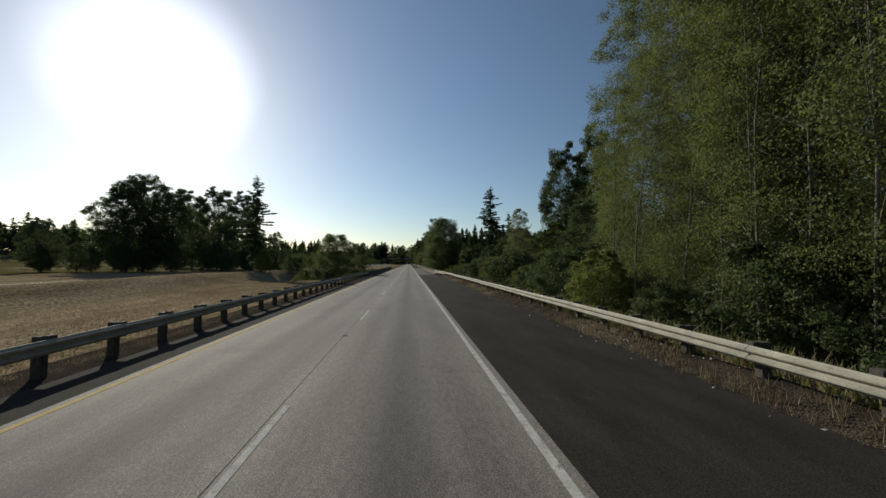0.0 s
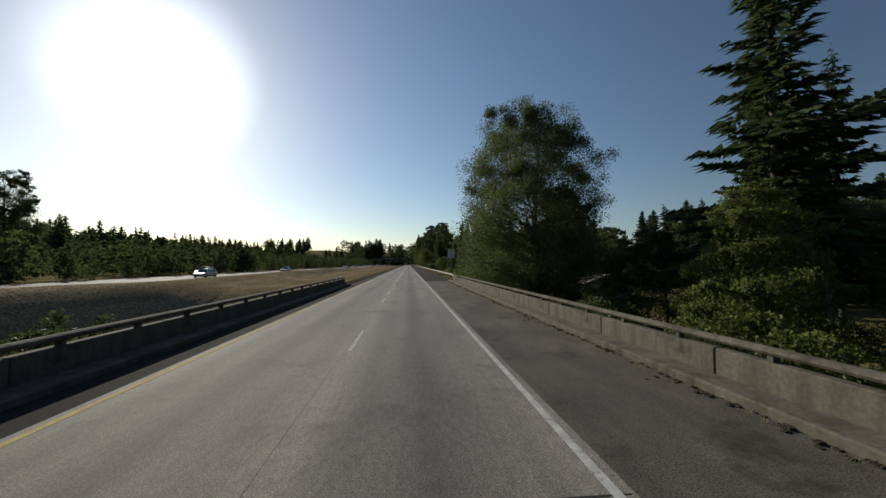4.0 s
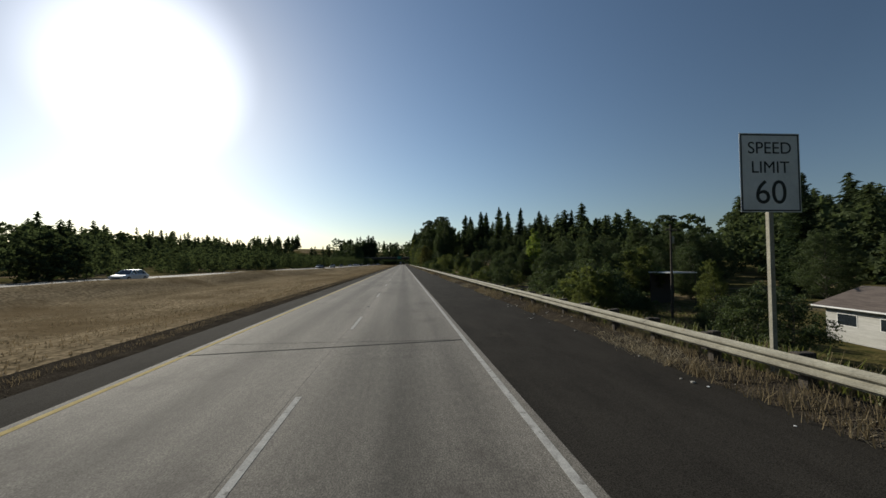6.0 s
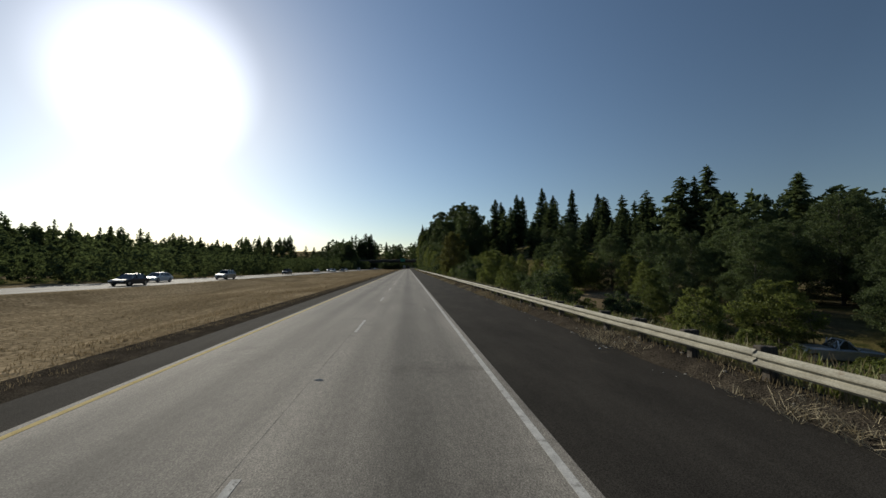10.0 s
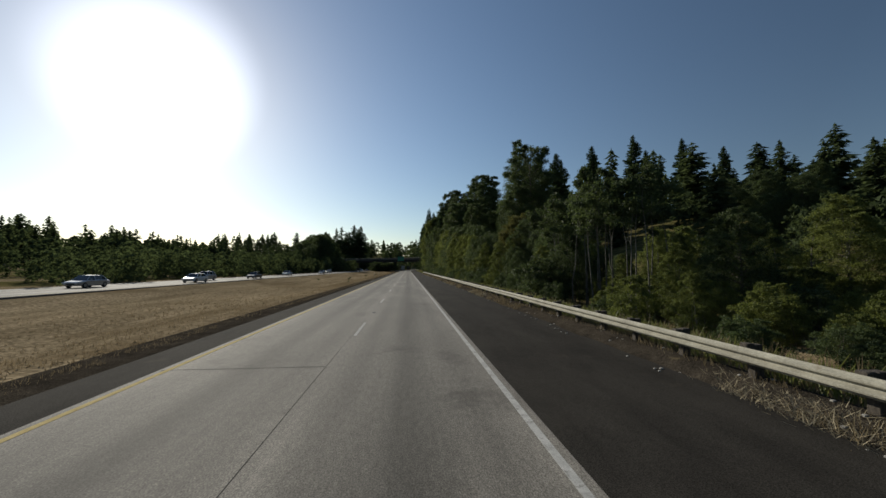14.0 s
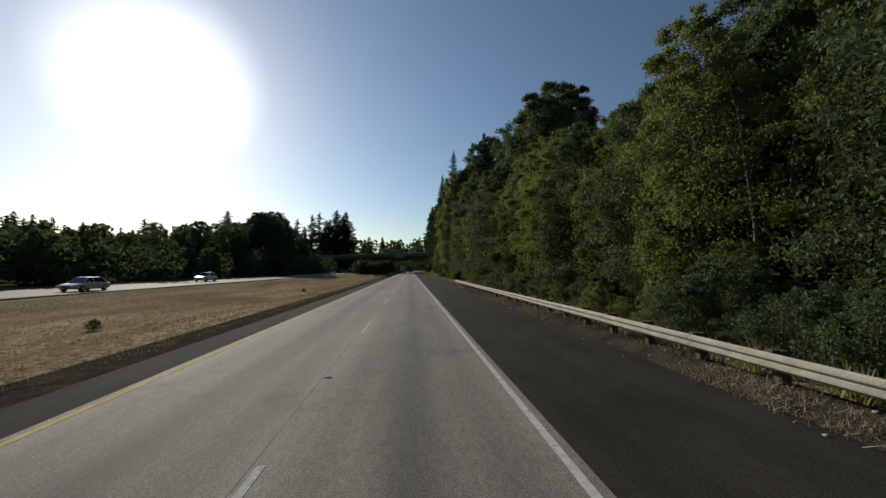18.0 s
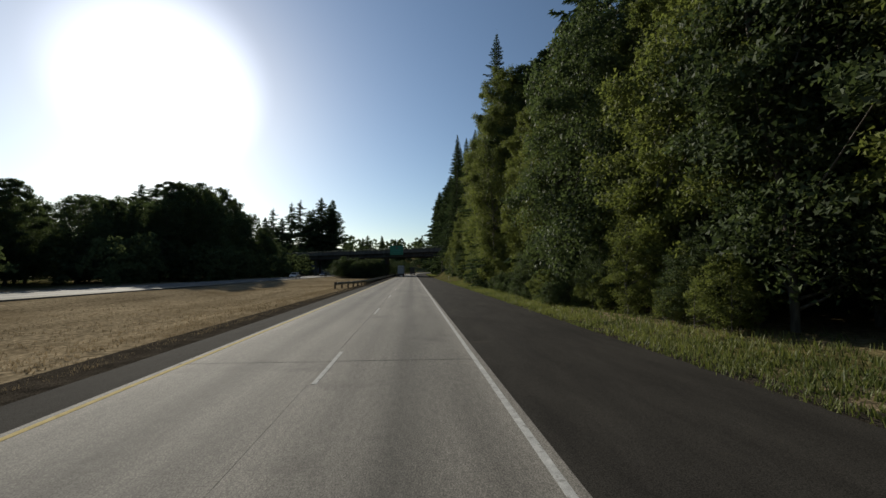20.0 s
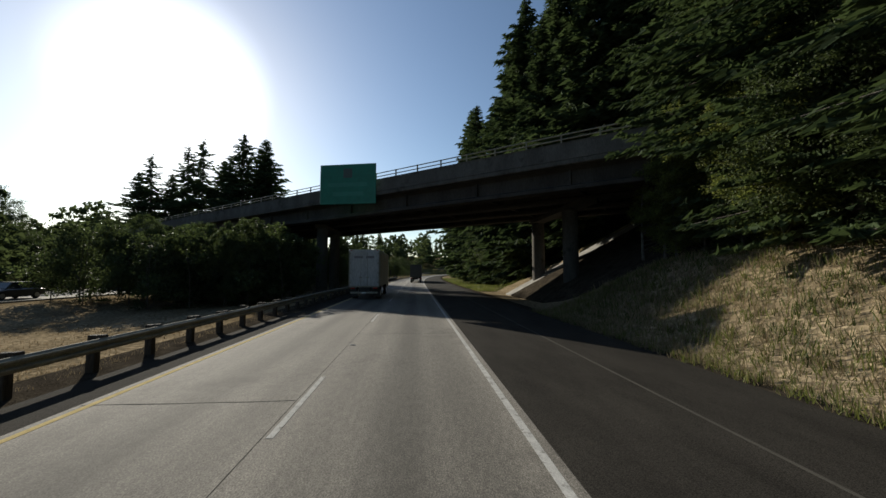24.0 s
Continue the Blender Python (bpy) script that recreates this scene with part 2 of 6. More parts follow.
M_GRASSLAND = region_ground()
M_MAT = leafage("bleached_straw", (0.2, 0.165, 0.1), (0.4, 0.345, 0.235), 0.2, 0.4, 0.0, 1.0, (1, 1, 1))
M_STRAW = leafage("straw_blades", (0.135, 0.107, 0.062), (0.26, 0.208, 0.125), 0.3, 0.1, 0.05, 0.9, (1, 1, 1))
M_MEDIAN = leafage("median_blades", (0.165, 0.128, 0.076), (0.29, 0.226, 0.138), 0.3, 0.12, 0.0, 1.0, (1, 1, 1))
M_GREENGRASS = leafage("green_blades", (0.05, 0.068, 0.02), (0.16, 0.168, 0.055), 0.35, 0.15)
M_BARK = surface("grey_bark", (0.07, 0.06, 0.05), (0.17, 0.15, 0.125), 3, 0.95, 0.8, 0, 20, (3, 3, 0.5), None, 0.03)
M_PALEBARK = surface("pale_bark", (0.09, 0.082, 0.066), (0.19, 0.178, 0.148), 3, 0.9, 0.5, 0, 20, (2, 2, 1), ((0.07, 0.06, 0.05), 3.0, 0.6), 0.02)
M_LEAF = leafage("broad_leaves", (0.026, 0.035, 0.018), (0.082, 0.106, 0.047), 0.34, 0.7, 0.12, 0.6)
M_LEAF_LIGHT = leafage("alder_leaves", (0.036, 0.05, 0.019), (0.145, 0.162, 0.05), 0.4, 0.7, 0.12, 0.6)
M_LEAF_ROUND = leafage("grey_green_leaves", (0.031, 0.043, 0.021), (0.112, 0.136, 0.056), 0.38, 0.7, 0.12, 0.6)
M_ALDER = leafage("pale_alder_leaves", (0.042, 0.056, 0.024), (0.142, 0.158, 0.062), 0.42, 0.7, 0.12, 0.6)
M_LEAF_YELLOW = leafage("yellowing_leaves", (0.085, 0.125, 0.022), (0.24, 0.29, 0.06), 0.45)
M_LEAF_RUST = leafage("rusty_leaves", (0.028, 0.038, 0.014), (0.118, 0.11, 0.036), 0.35, 0.7, 0.12, 0.7)
M_NEEDLE = leafage("fir_needles", (0.02, 0.032, 0.018), (0.062, 0.085, 0.042), 0.26, 0.25, 0.03, 0.85)
M_WOODS = leafage("distant_woods", (0.03, 0.042, 0.024), (0.085, 0.105, 0.052), 0.34, 0.02, 0.0, 1.0)

M_PAINT_WHITE = plain("white_vehicle_paint", (0.72, 0.72, 0.7), 0.35, 0.0, 20, 0.02)
M_PAINT_SILVER = plain("silver_vehicle_paint", (0.45, 0.46, 0.47), 0.3, 0.6, 20, 0.02)
M_PAINT_DARK = plain("dark_vehicle_paint", (0.035, 0.037, 0.042), 0.3, 0.0, 20, 0.02)
M_PAINT_RED = plain("dull_red_paint", (0.28, 0.04, 0.03), 0.35, 0.0, 20, 0.02)
M_PAINT_BLUE = plain("blue_vehicle_paint", (0.05, 0.1, 0.2), 0.3, 0.0, 20, 0.02)
M_GLASS = plain("dark_window_glass", (0.02, 0.025, 0.03), 0.05, 0.0, 5, 0.0, 0.6)
M_RUBBER = plain("tyre_rubber", (0.02, 0.02, 0.02), 0.85, 0.0, 80, 0.3)
M_RIM = plain("wheel_alloy", (0.4, 0.4, 0.41), 0.4, 0.8)
M_LAMP = plain("clear_lamp_lens", (0.75, 0.76, 0.78), 0.12)
M_TAIL = plain("red_lamp_lens", (0.35, 0.02, 0.015), 0.2)
M_BLACK = plain("black_steel", (0.03, 0.03, 0.03), 0.6)
M_BOX = surface("dusty_white_panel", (0.4, 0.395, 0.385), (0.55, 0.545, 0.53), 0.6, 0.5, 0.1, 0, 12, (1, 1, 0.3), ((0.3, 0.29, 0.28), 1.2, 0.64))
M_GREY_BAR = plain("grey_print", (0.24, 0.22, 0.23), 0.6)
M_SIGN_WHITE = plain("white_sign_sheet", (0.74, 0.75, 0.74), 0.4)
M_SIGN_BLACK = plain("black_sign_ink", (0.02, 0.02, 0.02), 0.5)
M_SIGN_GREEN = plain("green_sign_sheet", (0.01, 0.19, 0.12), 0.4)
M_SIGN_PALE = plain("pale_green_print", (0.03, 0.23, 0.16), 0.4)
M_SIGN_DULL = plain("hazed_emblem_print", (0.07, 0.1, 0.09), 0.5)
M_DECK = surface("worn_deck_concrete", (0.066, 0.06, 0.049), (0.12, 0.108, 0.089), 0.7, 0.92, 0.6, 0, 40, (1, 0.35, 1), ((0.045, 0.039, 0.03), 0.6, 0.55), 0.01, 0.12, 0.26)
M_ROOF = surface("brown_roof_shingle", (0.09, 0.07, 0.06), (0.16, 0.13, 0.11), 1.2, 0.9, 0.7, 0, 14, (0.6, 4, 1))
M_SIDING = surface("white_house_siding", (0.34, 0.335, 0.31), (0.47, 0.465, 0.44), 0.8, 0.7, 0.4, 0, 9, (0.2, 0.2, 6))
M_TARP = plain("blue_tarpaulin", (0.02, 0.2, 0.45), 0.4, 0.0, 9, 0.5)
M_OLIVE = plain("faded_yellow_green_paint", (0.4, 0.42, 0.12), 0.5)

# ---------------------------------------------------------------- mesh helpers


class Geo:
    """Quads gathered as arrays."""

    def __init__(self, k=4):
        self.v, self.q, self.n, self.k = [], [], 0, k

    def add(self, v, q):
        v = np.asarray(v, dtype=np.float64).reshape(-1, 3)
        self.v.append(v)
        self.q.append(np.asarray(q, dtype=np.int64).reshape(-1, self.k) + self.n)
        self.n += len(v)
        return self

    def join(self, other, m=None):
        v = np.concatenate(other.v)
        if m is not None:
            a = np.array(m)
            v = v @ a[:3, :3].T + a[:3, 3]
        return self.add(v, np.concatenate(other.q))

    def mesh(self, name, material, smooth=False):
        me = bpy.data.meshes.new(name)
        v, q = np.concatenate(self.v), np.concatenate(self.q)
        me.vertices.add(len(v))
        me.vertices.foreach_set("co", v.ravel())
        me.loops.add(q.size)
        me.loops.foreach_set("vertex_index", q.ravel())
        me.polygons.add(len(q))
        me.polygons.foreach_set("loop_start", np.arange(0, q.size, self.k))
        me.polygons.foreach_set("loop_total", np.full(len(q), self.k))
        me.polygons.foreach_set("use_smooth", np.full(len(q), smooth, dtype=bool))
        me.update(calc_edges=True)
        if material:
            me.materials.append(material)
        return me

    def box(self, x0, x1, y0, y1, z0, z1, b=0.0):
        """A box whose upright and lying edges are cut off by b."""
        if b <= 0:
            v = [(x, y, z) for z in (z0, z1) for x, y in ((x0, y0), (x1, y0), (x1, y1), (x0, y1))]
            return self.add(v, [(3, 2, 1, 0), (4, 5, 6, 7), (0, 1, 5, 4), (1, 2, 6, 5), (2, 3, 7, 6), (3, 0, 4, 7)])
        def ring(i, z):
            return [(x0 + b + i, y0 + i, z), (x1 - b - i, y0 + i, z), (x1 - i, y0 + b + i, z), (x1 - i, y1 - b - i, z),
                    (x1 - b - i, y1 - i, z), (x0 + b + i, y1 - i, z), (x0 + i, y1 - b - i, z), (x0 + i, y0 + b + i, z)]
        v = ring(b, z0) + ring(0, z0 + b) + ring(0, z1 - b) + ring(b, z1)
        q = [(k * 8 + i, k * 8 + (i + 1) % 8, k * 8 + 8 + (i + 1) % 8, k * 8 + 8 + i) for k in range(3) for i in range(8)]
        for o, up in ((0, False), (24, True)):
            for f in ((0, 1, 2, 3), (0, 3, 4, 7), (7, 4, 5, 6)):
                q.append([o + i for i in (f if up else f[::-1])])
        return self.add(v, q)

    def tube(self, points, radii, sides=6, caps=True):
        """A tube along points with a radius at each."""
        p = np.asarray(points, dtype=float)
        r = np.broadcast_to(np.asarray(radii, dtype=float), (len(p),))
        t = np.gradient(p, axis=0)
        t /= np.linalg.norm(t, axis=1)[:, None] + 1e-9
        ref = np.where(np.abs(t[:, 2:3]) > 0.9, [[1.0, 0, 0]], [[0, 0, 1.0]])
        a = np.cross(t, ref)
        a /= np.linalg.norm(a, axis=1)[:, None] + 1e-9
        b = np.cross(t, a)
        w = np.linspace(0, 2 * np.pi, sides, endpoint=False)
        v = p[:, None] + r[:, None, None] * (np.cos(w)[None, :, None] * a[:, None] + np.sin(w)[None, :, None] * b[:, None])
        q = [(k * sides + i, k * sides + (i + 1) % sides, (k + 1) * sides + (i + 1) % sides, (k + 1) * sides + i)
             for k in range(len(p) - 1) for i in range(sides)]
        v = v.reshape(-1, 3)
        if caps and sides % 2 == 0:
            for o, flip in ((0, True), ((len(p) - 1) * sides, False)):
                for k in range(1, sides // 2):
                    f = (o, o + 2 * k - 1, o + 2 * k, o + (2 * k + 1) % sides)
                    q.append(f[::-1] if flip else f)
        return self.add(v, q)

    def loft(self, rings):
        """Rings of the same even number of points, joined and closed at both ends."""
        k = len(rings[0])
        q = [(j * k + i, j * k + (i + 1) % k, (j + 1) * k + (i + 1) % k, (j + 1) * k + i) for j in range(len(rings) - 1) for i in range(k)]
        for o, flip in ((0, True), ((len(rings) - 1) * k, False)):
            for j in range(k // 2 - 1):
                f = (o + j, o + j + 1, o + k - 2 - j, o + k - 1 - j)
                q.append(f[::-1] if flip else f)
        return self.add([p for r in rings for p in r], q)

    def extrude(self, profile, y0, y1, closed=True):
        """A profile in x and z drawn along y."""
        p = np.asarray(profile, dtype=float)
        k = len(p)
        v = np.concatenate([np.column_stack([p[:, 0], np.full(k, y), p[:, 1]]) for y in (y0, y1)])
        q = [(i, (i + 1) % k, k + (i + 1) % k, k + i) for i in range(k if closed else k - 1)]
        return self.add(v, q)


def part(name, geo, material, parent, label="", smooth=False):
    ob = new(name, geo.mesh(name, material, smooth))
    ob.parent = parent
    if label:
        tagged(ob, label)
    return ob


def thing(name, geo, material, label, category, group="", kind="", at=None, smooth=False):
    """A top-level thing: a mesh, or an empty to hold parts."""
    ob = new(name, geo.mesh(name, material, smooth) if geo else None)
    if at is not None:
        ob.matrix_world = at
    return tagged(ob, label, category, group, kind)


def leaves(g, centres, size, rng, long=1.5, flat=0.0, way=None):
    """One pointed leaf at each centre, turned at random; flat keeps it level, way turns its length."""
    n = len(centres)
    u = rng.normal(size=(n, 3))
    if way is not None:
        u = u * 0.35 + way
    u[:, 2] *= 1 - flat
    u /= np.linalg.norm(u, axis=1)[:, None] + 1e-9
    w = rng.normal(size=(n, 3))
    if flat:
        w[:, 2] *= 1 - flat
    w -= (w * u).sum(1)[:, None] * u
    w /= np.linalg.norm(w, axis=1)[:, None] + 1e-9
    s = (size * rng.uniform(0.6, 1.35, n))[:, None]
    a, b = u * s * long / 2, w * s / 2
    if g.k == 4:
        fold = np.cross(u, w) * s * rng.uniform(0.05, 0.2, (n, 1))
        v = np.stack([centres - a, centres + b - a * 0.15 + fold, centres + a, centres - b - a * 0.15 + fold], 1).reshape(-1, 3)
        return g.add(v, np.arange(4 * n).reshape(-1, 4))
    v = np.stack([centres - a + b * 0.9, centres + a, centres - a * 0.6 - b], 1).reshape(-1, 3)
    return g.add(v, np.arange(3 * n).reshape(-1, 3))


# ---------------------------------------------------------------- trees


def broadleaf(seed, height, width, low, count, leaf, clumps, lean=0.0, stems=1, stout=1.0, sides=3, taper=0.5):
    """Trunks with limbs that each carry a bough of leaf clumps, from the height low up to the top. taper: how far the crown narrows upwards."""
    rng = np.random.default_rng(seed)
    wood, crown = Geo(), Geo(sides)
    trunks = []
    zs = np.linspace(0, 1, 7)
    r0 = height * (0.016 if stems == 1 else 0.008) * stout
    for s in range(stems):
        foot = np.array([0.0, 0.0, -0.5]) if stems == 1 else np.array([*rng.normal(0, width * 0.18, 2), -0.5])
        top = height * (0.93 if stems == 1 else rng.uniform(0.75, 0.97))
        sway = np.cumsum(rng.normal(0, 0.012 * height, (7, 2)), axis=0) * zs[:, None]
        # stems draw together where the crown closes over them
        side = foot[:2] + sway
        room = 0.4 * width * np.sqrt(np.clip(1.02 - (2 * zs * top / height - 1) ** 2, 0.02, 1)) * (1 - 0.6 * taper * zs)
        room = np.where(zs < 0.5, 0.4 * width, room)
        side *= np.minimum(1, room / (np.linalg.norm(side, axis=1) + 1e-6))[:, None]
        p = np.column_stack([side[:, 0] + lean * zs * height, side[:, 1], -0.5 + zs * (top * (1 if stems == 1 else 0.93) + 0.5)])
        wood.tube(p, r0 * (1 - 0.88 * zs), 8, False)
        trunks.append(p)
    mid_z, half = (height + low) / 2, (height - low) / 2
    boughs = max(9, clumps // 6)
    k = np.arange(boughs)
    u = np.clip(-0.96 + 1.92 * (k + rng.uniform(0, 1, boughs)) / boughs, -0.97, 0.97)
    turn = k * 2.39996 + rng.normal(0, 0.35, boughs)
    out = np.sqrt(1 - u * u) * (1.08 - taper * u) * rng.uniform(0.45, 0.98, boughs) ** 0.7
    out *= 1 + 0.22 * np.sin(2 * turn + seed) * np.cos(3 * u + seed)
    size = width * rng.uniform(0.085, 0.15, boughs) * (1.1 - 0.3 * u)
    c = np.column_stack([np.cos(turn) * out * (width / 2 - size * 0.7) + lean * mid_z, np.sin(turn) * out * (width / 2 - size * 0.7), mid_z + u * (half - size * 0.4)])
    c[:, 2] = np.maximum(c[:, 2], low * 0.7 + 0.2)
    axis = np.array([lean * mid_z, 0, 0])
    each = max(3, clumps // boughs)
    pts = []
    for i in range(boughs):
        p = trunks[rng.integers(0, stems)]
        f = np.clip((c[i, 2] - 0.35 * math.hypot(c[i, 0], c[i, 1])) / height, 0.08, 0.9)
        base = np.array([np.interp(f, zs, p[:, j]) for j in range(3)])
        rr = r0 * (1 - 0.85 * f) * 0.5
        wood.tube([base, (base + c[i]) / 2 + [0, 0, -0.06 * size[i]], c[i]], [rr, rr * 0.6, rr * 0.2], 5, False)
        away = (c[i] - axis) * [1, 1, 0]
        away /= np.linalg.norm(away) + 0.3
        d = rng.normal(size=(each, 3)) + away * 0.55 + [0, 0, 0.35]
        d /= np.linalg.norm(d, axis=1)[:, None]
        cl = c[i] + d * (size[i] * rng.uniform(0.45, 1.12, each))[:, None] * [1.15, 1.15, 0.8]
        n = max(4, int(count * 0.8 / (boughs * each)))
        q = np.repeat(cl, n, 0)
        pts.append(q + np.clip(rng.normal(0, 1, q.shape), -1.8, 1.8) * size[i] * 0.27 * [1, 1, 0.7] - [0, 0, 0.06 * size[i]])
    # thinner leaves inside the crown
    n = int(count * 0.2)
    d = rng.normal(size=(n, 3))
    d /= np.linalg.norm(d, axis=1)[:, None]
    d *= (rng.uniform(0.05, 0.8, n) ** 0.5)[:, None]
    pts.append(np.column_stack([d[:, 0] * (1 - taper * d[:, 2]) * width / 2 + lean * mid_z, d[:, 1] * (1 - taper * d[:, 2]) * width / 2, mid_z + d[:, 2] * half]))
    pts = np.concatenate(pts)
    pts[:, 2] = np.maximum(pts[:, 2], 0.05)
    leaves(crown, pts, leaf, rng)
    return wood, crown


def conifer(seed, height, width, low, whorls, needle, per=7, ragged=0.25, swell=0.85):
    """A straight trunk and drooping boughs all the way up, with sprays of needles."""
    rng = np.random.default_rng(seed)
    wood, crown = Geo(), Geo(3)
    zs = np.linspace(-0.5, height, 6)
    wood.tube(np.column_stack([np.zeros(6), np.zeros(6), zs]), height * 0.012 * (1 - 0.95 * np.linspace(0, 1, 6)), 7, False)
    pts, ways, sizes = [], [], []
    total = whorls * per
    phase = rng.uniform(0, 6.28, 3)
    for k in range(total):
        if rng.random() < ragged * 0.3:
            continue
        f = (k + rng.uniform(0, 1)) / total
        a = k * 2.39996 + rng.normal(0, 0.3)
        z = low + (height - low) * f
        uneven = 1 + ragged * (0.45 * math.sin(2 * a + 9 * f + phase[0]) + 0.4 * math.sin(a - 23 * f + phase[1]) + 0.3 * math.sin(61 * f + phase[2]))
        length = width / 2 * (1 - f) ** swell * min(1, 0.62 + 3.0 * f) * uneven * rng.uniform(0.75, 1.1) + 0.1
        small = 0.34 + 0.66 * (1 - f) ** 0.7
        way = np.array([math.cos(a), math.sin(a), 0.0])
        m = max(2, int(length / (needle * small * 0.62)))
        s = np.linspace(0.15, 1, m)
        drop = 0.34 - 0.5 * f
        line = way * (s * length)[:, None] + np.column_stack([np.zeros(m), np.zeros(m), z - drop * length * s ** 1.3 + 0.1 * length * s ** 4])
        side = np.array([-way[1], way[0], 0])
        wide = (1 - s) * 0.3 * length + 0.08
        for sg in (-1, 0, 1):
            pts.append(line + side * (sg * wide * rng.uniform(0.6, 1.1, m))[:, None] + rng.normal(0, 0.12 * needle, (m, 3)))
            ways.append(np.tile(way + side * sg * 0.8 + [0, 0, -0.5], (m, 1)))
            sizes.append(np.full(m, needle * small))
        if needle < 0.4 and length > 1.5 and k % 3 == 0:
            wood.tube([[0, 0, z], line[-1]], [0.05, 0.012], 4, False)
    pts.append(np.array([[0, 0, height - 0.3], [0, 0, height + 0.2], [0, 0, height + 0.6]]))
    ways.append(np.tile([0, 0, 1.0], (3, 1)))
    sizes.append(np.full(3, needle * 0.22))
    leaves(crown, np.concatenate(pts), np.concatenate(sizes), rng, 2.4, 0.0, np.concatenate(ways) * 2)
    return wood, crown


def tree_kind(name, made, bark, foliage, label, category="tree"):
    """A pattern of a tree; plant() sets copies of it. The pattern itself is planted first."""
    wood, crown = made
    tall = max(float(v[:, 2].max()) for v in crown.v)
    return [name, wood.mesh("trunk", bark, True), crown.mesh("crown", foliage), label, category, tall]


def plant(kind, x, y, tall, group="", turn=None, z=None, wide=1.0):
    """A tree of that height at that place."""
    name, trunk, crown, label, category, own = kind
    size = tall / own
    ob = new(name)
    tagged(ob, label, category, group)
    ob.matrix_world = Matrix.Translation((x, y, ground_z(x, y) if z is None else z)) @ Matrix.Rotation(
        random.uniform(0, 6.28) if turn is None else turn, 4, "Z") @ Matrix.Diagonal((size * wide, size * wide, size * random.uniform(0.94, 1.08), 1))
    for n, me in (("trunk", trunk), ("crown", crown)):
        o = new(n, me)
        o.parent = ob
    return ob


# ---------------------------------------------------------------- plan
WHITE_X, DASH_X, YELLOW_X = 1.8, -1.86, -5.5
RAIL_R, RAIL_L = 6.55, -7.2
BRIDGE_0, BRIDGE_1 = 69.0, 162.0
FAR_0, FAR_1 = -31.5, -43.0
RAIL_END = 553.0
END = along(24.0)
FLY_Y = END + 31.0


def smooth(a, b, v):
    f = np.clip((np.asarray(v, dtype=float) - a) / (b - a), 0, 1)
    return f * f * (3 - 2 * f)


def bend(y):
    """The road turns gently to the right past the flyover."""
    d = np.maximum(0, np.asarray(y, dtype=float) - 725)
    return d * d / 2600.0


def ground_h(x, y):
    x, y = np.asarray(x, dtype=float), np.asarray(y, dtype=float)
    xr = x - bend(y)
    z = np.full(np.broadcast(x, y).shape, -0.09)
    # median: a shallow dip between the two roads
    z = z - 0.5 * smooth(-9, -14, xr) * smooth(-30, -24, xr)
    z = z - 0.1 * smooth(-44, -50, xr)
    # a low bank before the far road
    z = z + np.interp(y, (0, 125, 163, 200, 255, 309, 400), (1.0, 1.0, 0.4, 0.65, 0.9, 0.42, 0.0)) * smooth(-23, -28.3, xr) * smooth(-31.2, -29.6, xr)
    # right side: falls away to the valley, rises to a wooded hill later on
    valley = smooth(30, 75, y) * smooth(350, 280, y)
    z = z - 4.6 * valley * smooth(7.6, 19, xr)
    z = z - 0.8 * smooth(7.8, 12, xr) * smooth(75, 30, y)
    z = z - 1.2 * smooth(7.8, 13, xr) * smooth(280, 350, y) * smooth(460, 400, y)
    hill = smooth(360, 520, y)
    z = z + hill * smooth(14, 110, xr) * 22
    cut = smooth(600, 665, y) * smooth(697, 683, y)
    z = z + cut * smooth(7.4, 14.5, xr) * 3.5
    z = z + 14 * smooth(110, 260, xr) * (1 - hill)
    # low ground under the bridge
    dip = smooth(BRIDGE_0 - 1, BRIDGE_0 + 12, y) * smooth(BRIDGE_1 + 1, BRIDGE_1 - 12, y)
    z = z - dip * 4.5 * smooth(-29, -20, xr) * smooth(60, 8, xr)
    # a hollow where the old pickup stands
    z = z - 1.3 * np.exp(-((x - 33) ** 2 + (y - 307) ** 2) / 110)
    # far hills to the left
    z = z + 16 * smooth(-200, -420, xr)
    z = z + 30 * smooth(1120, 1260, y)
    # banks that carry the flyover's ends
    lx, lv = x * 0.781 - (y - FLY_Y) * 0.625, x * 0.625 + (y - FLY_Y) * 0.781
    across = smooth(-5.0, 0.5, lv) * smooth(27, 15.0, lv)
    for rise, keep in (((x - 10.2) * 0.7 - 0.3, smooth(9.4, 10.4, x)), ((-68.5 - lx) * 0.45 - 0.35, smooth(-44, -47, xr))):
        z = z + np.maximum(0, np.minimum(rise, 8.6) - z) * across * keep
    lump = 0.12 * np.sin(x * 0.21 + y * 0.13) + 0.1 * np.sin(x * 0.083 - y * 0.19)
    return z + lump * (smooth(-9, -13, xr) * smooth(-31, -28, xr) + smooth(9, 13, xr) + smooth(-44, -47, xr))


def ground_z(x, y):
    return float(ground_h(x, y))


# ---------------------------------------------------------------- ground and road
def spaced(stops):
    out = []
    for a, b, step in stops:
        out += list(np.arange(a, b, step))
    return np.array(out + [stops[-1][1]])


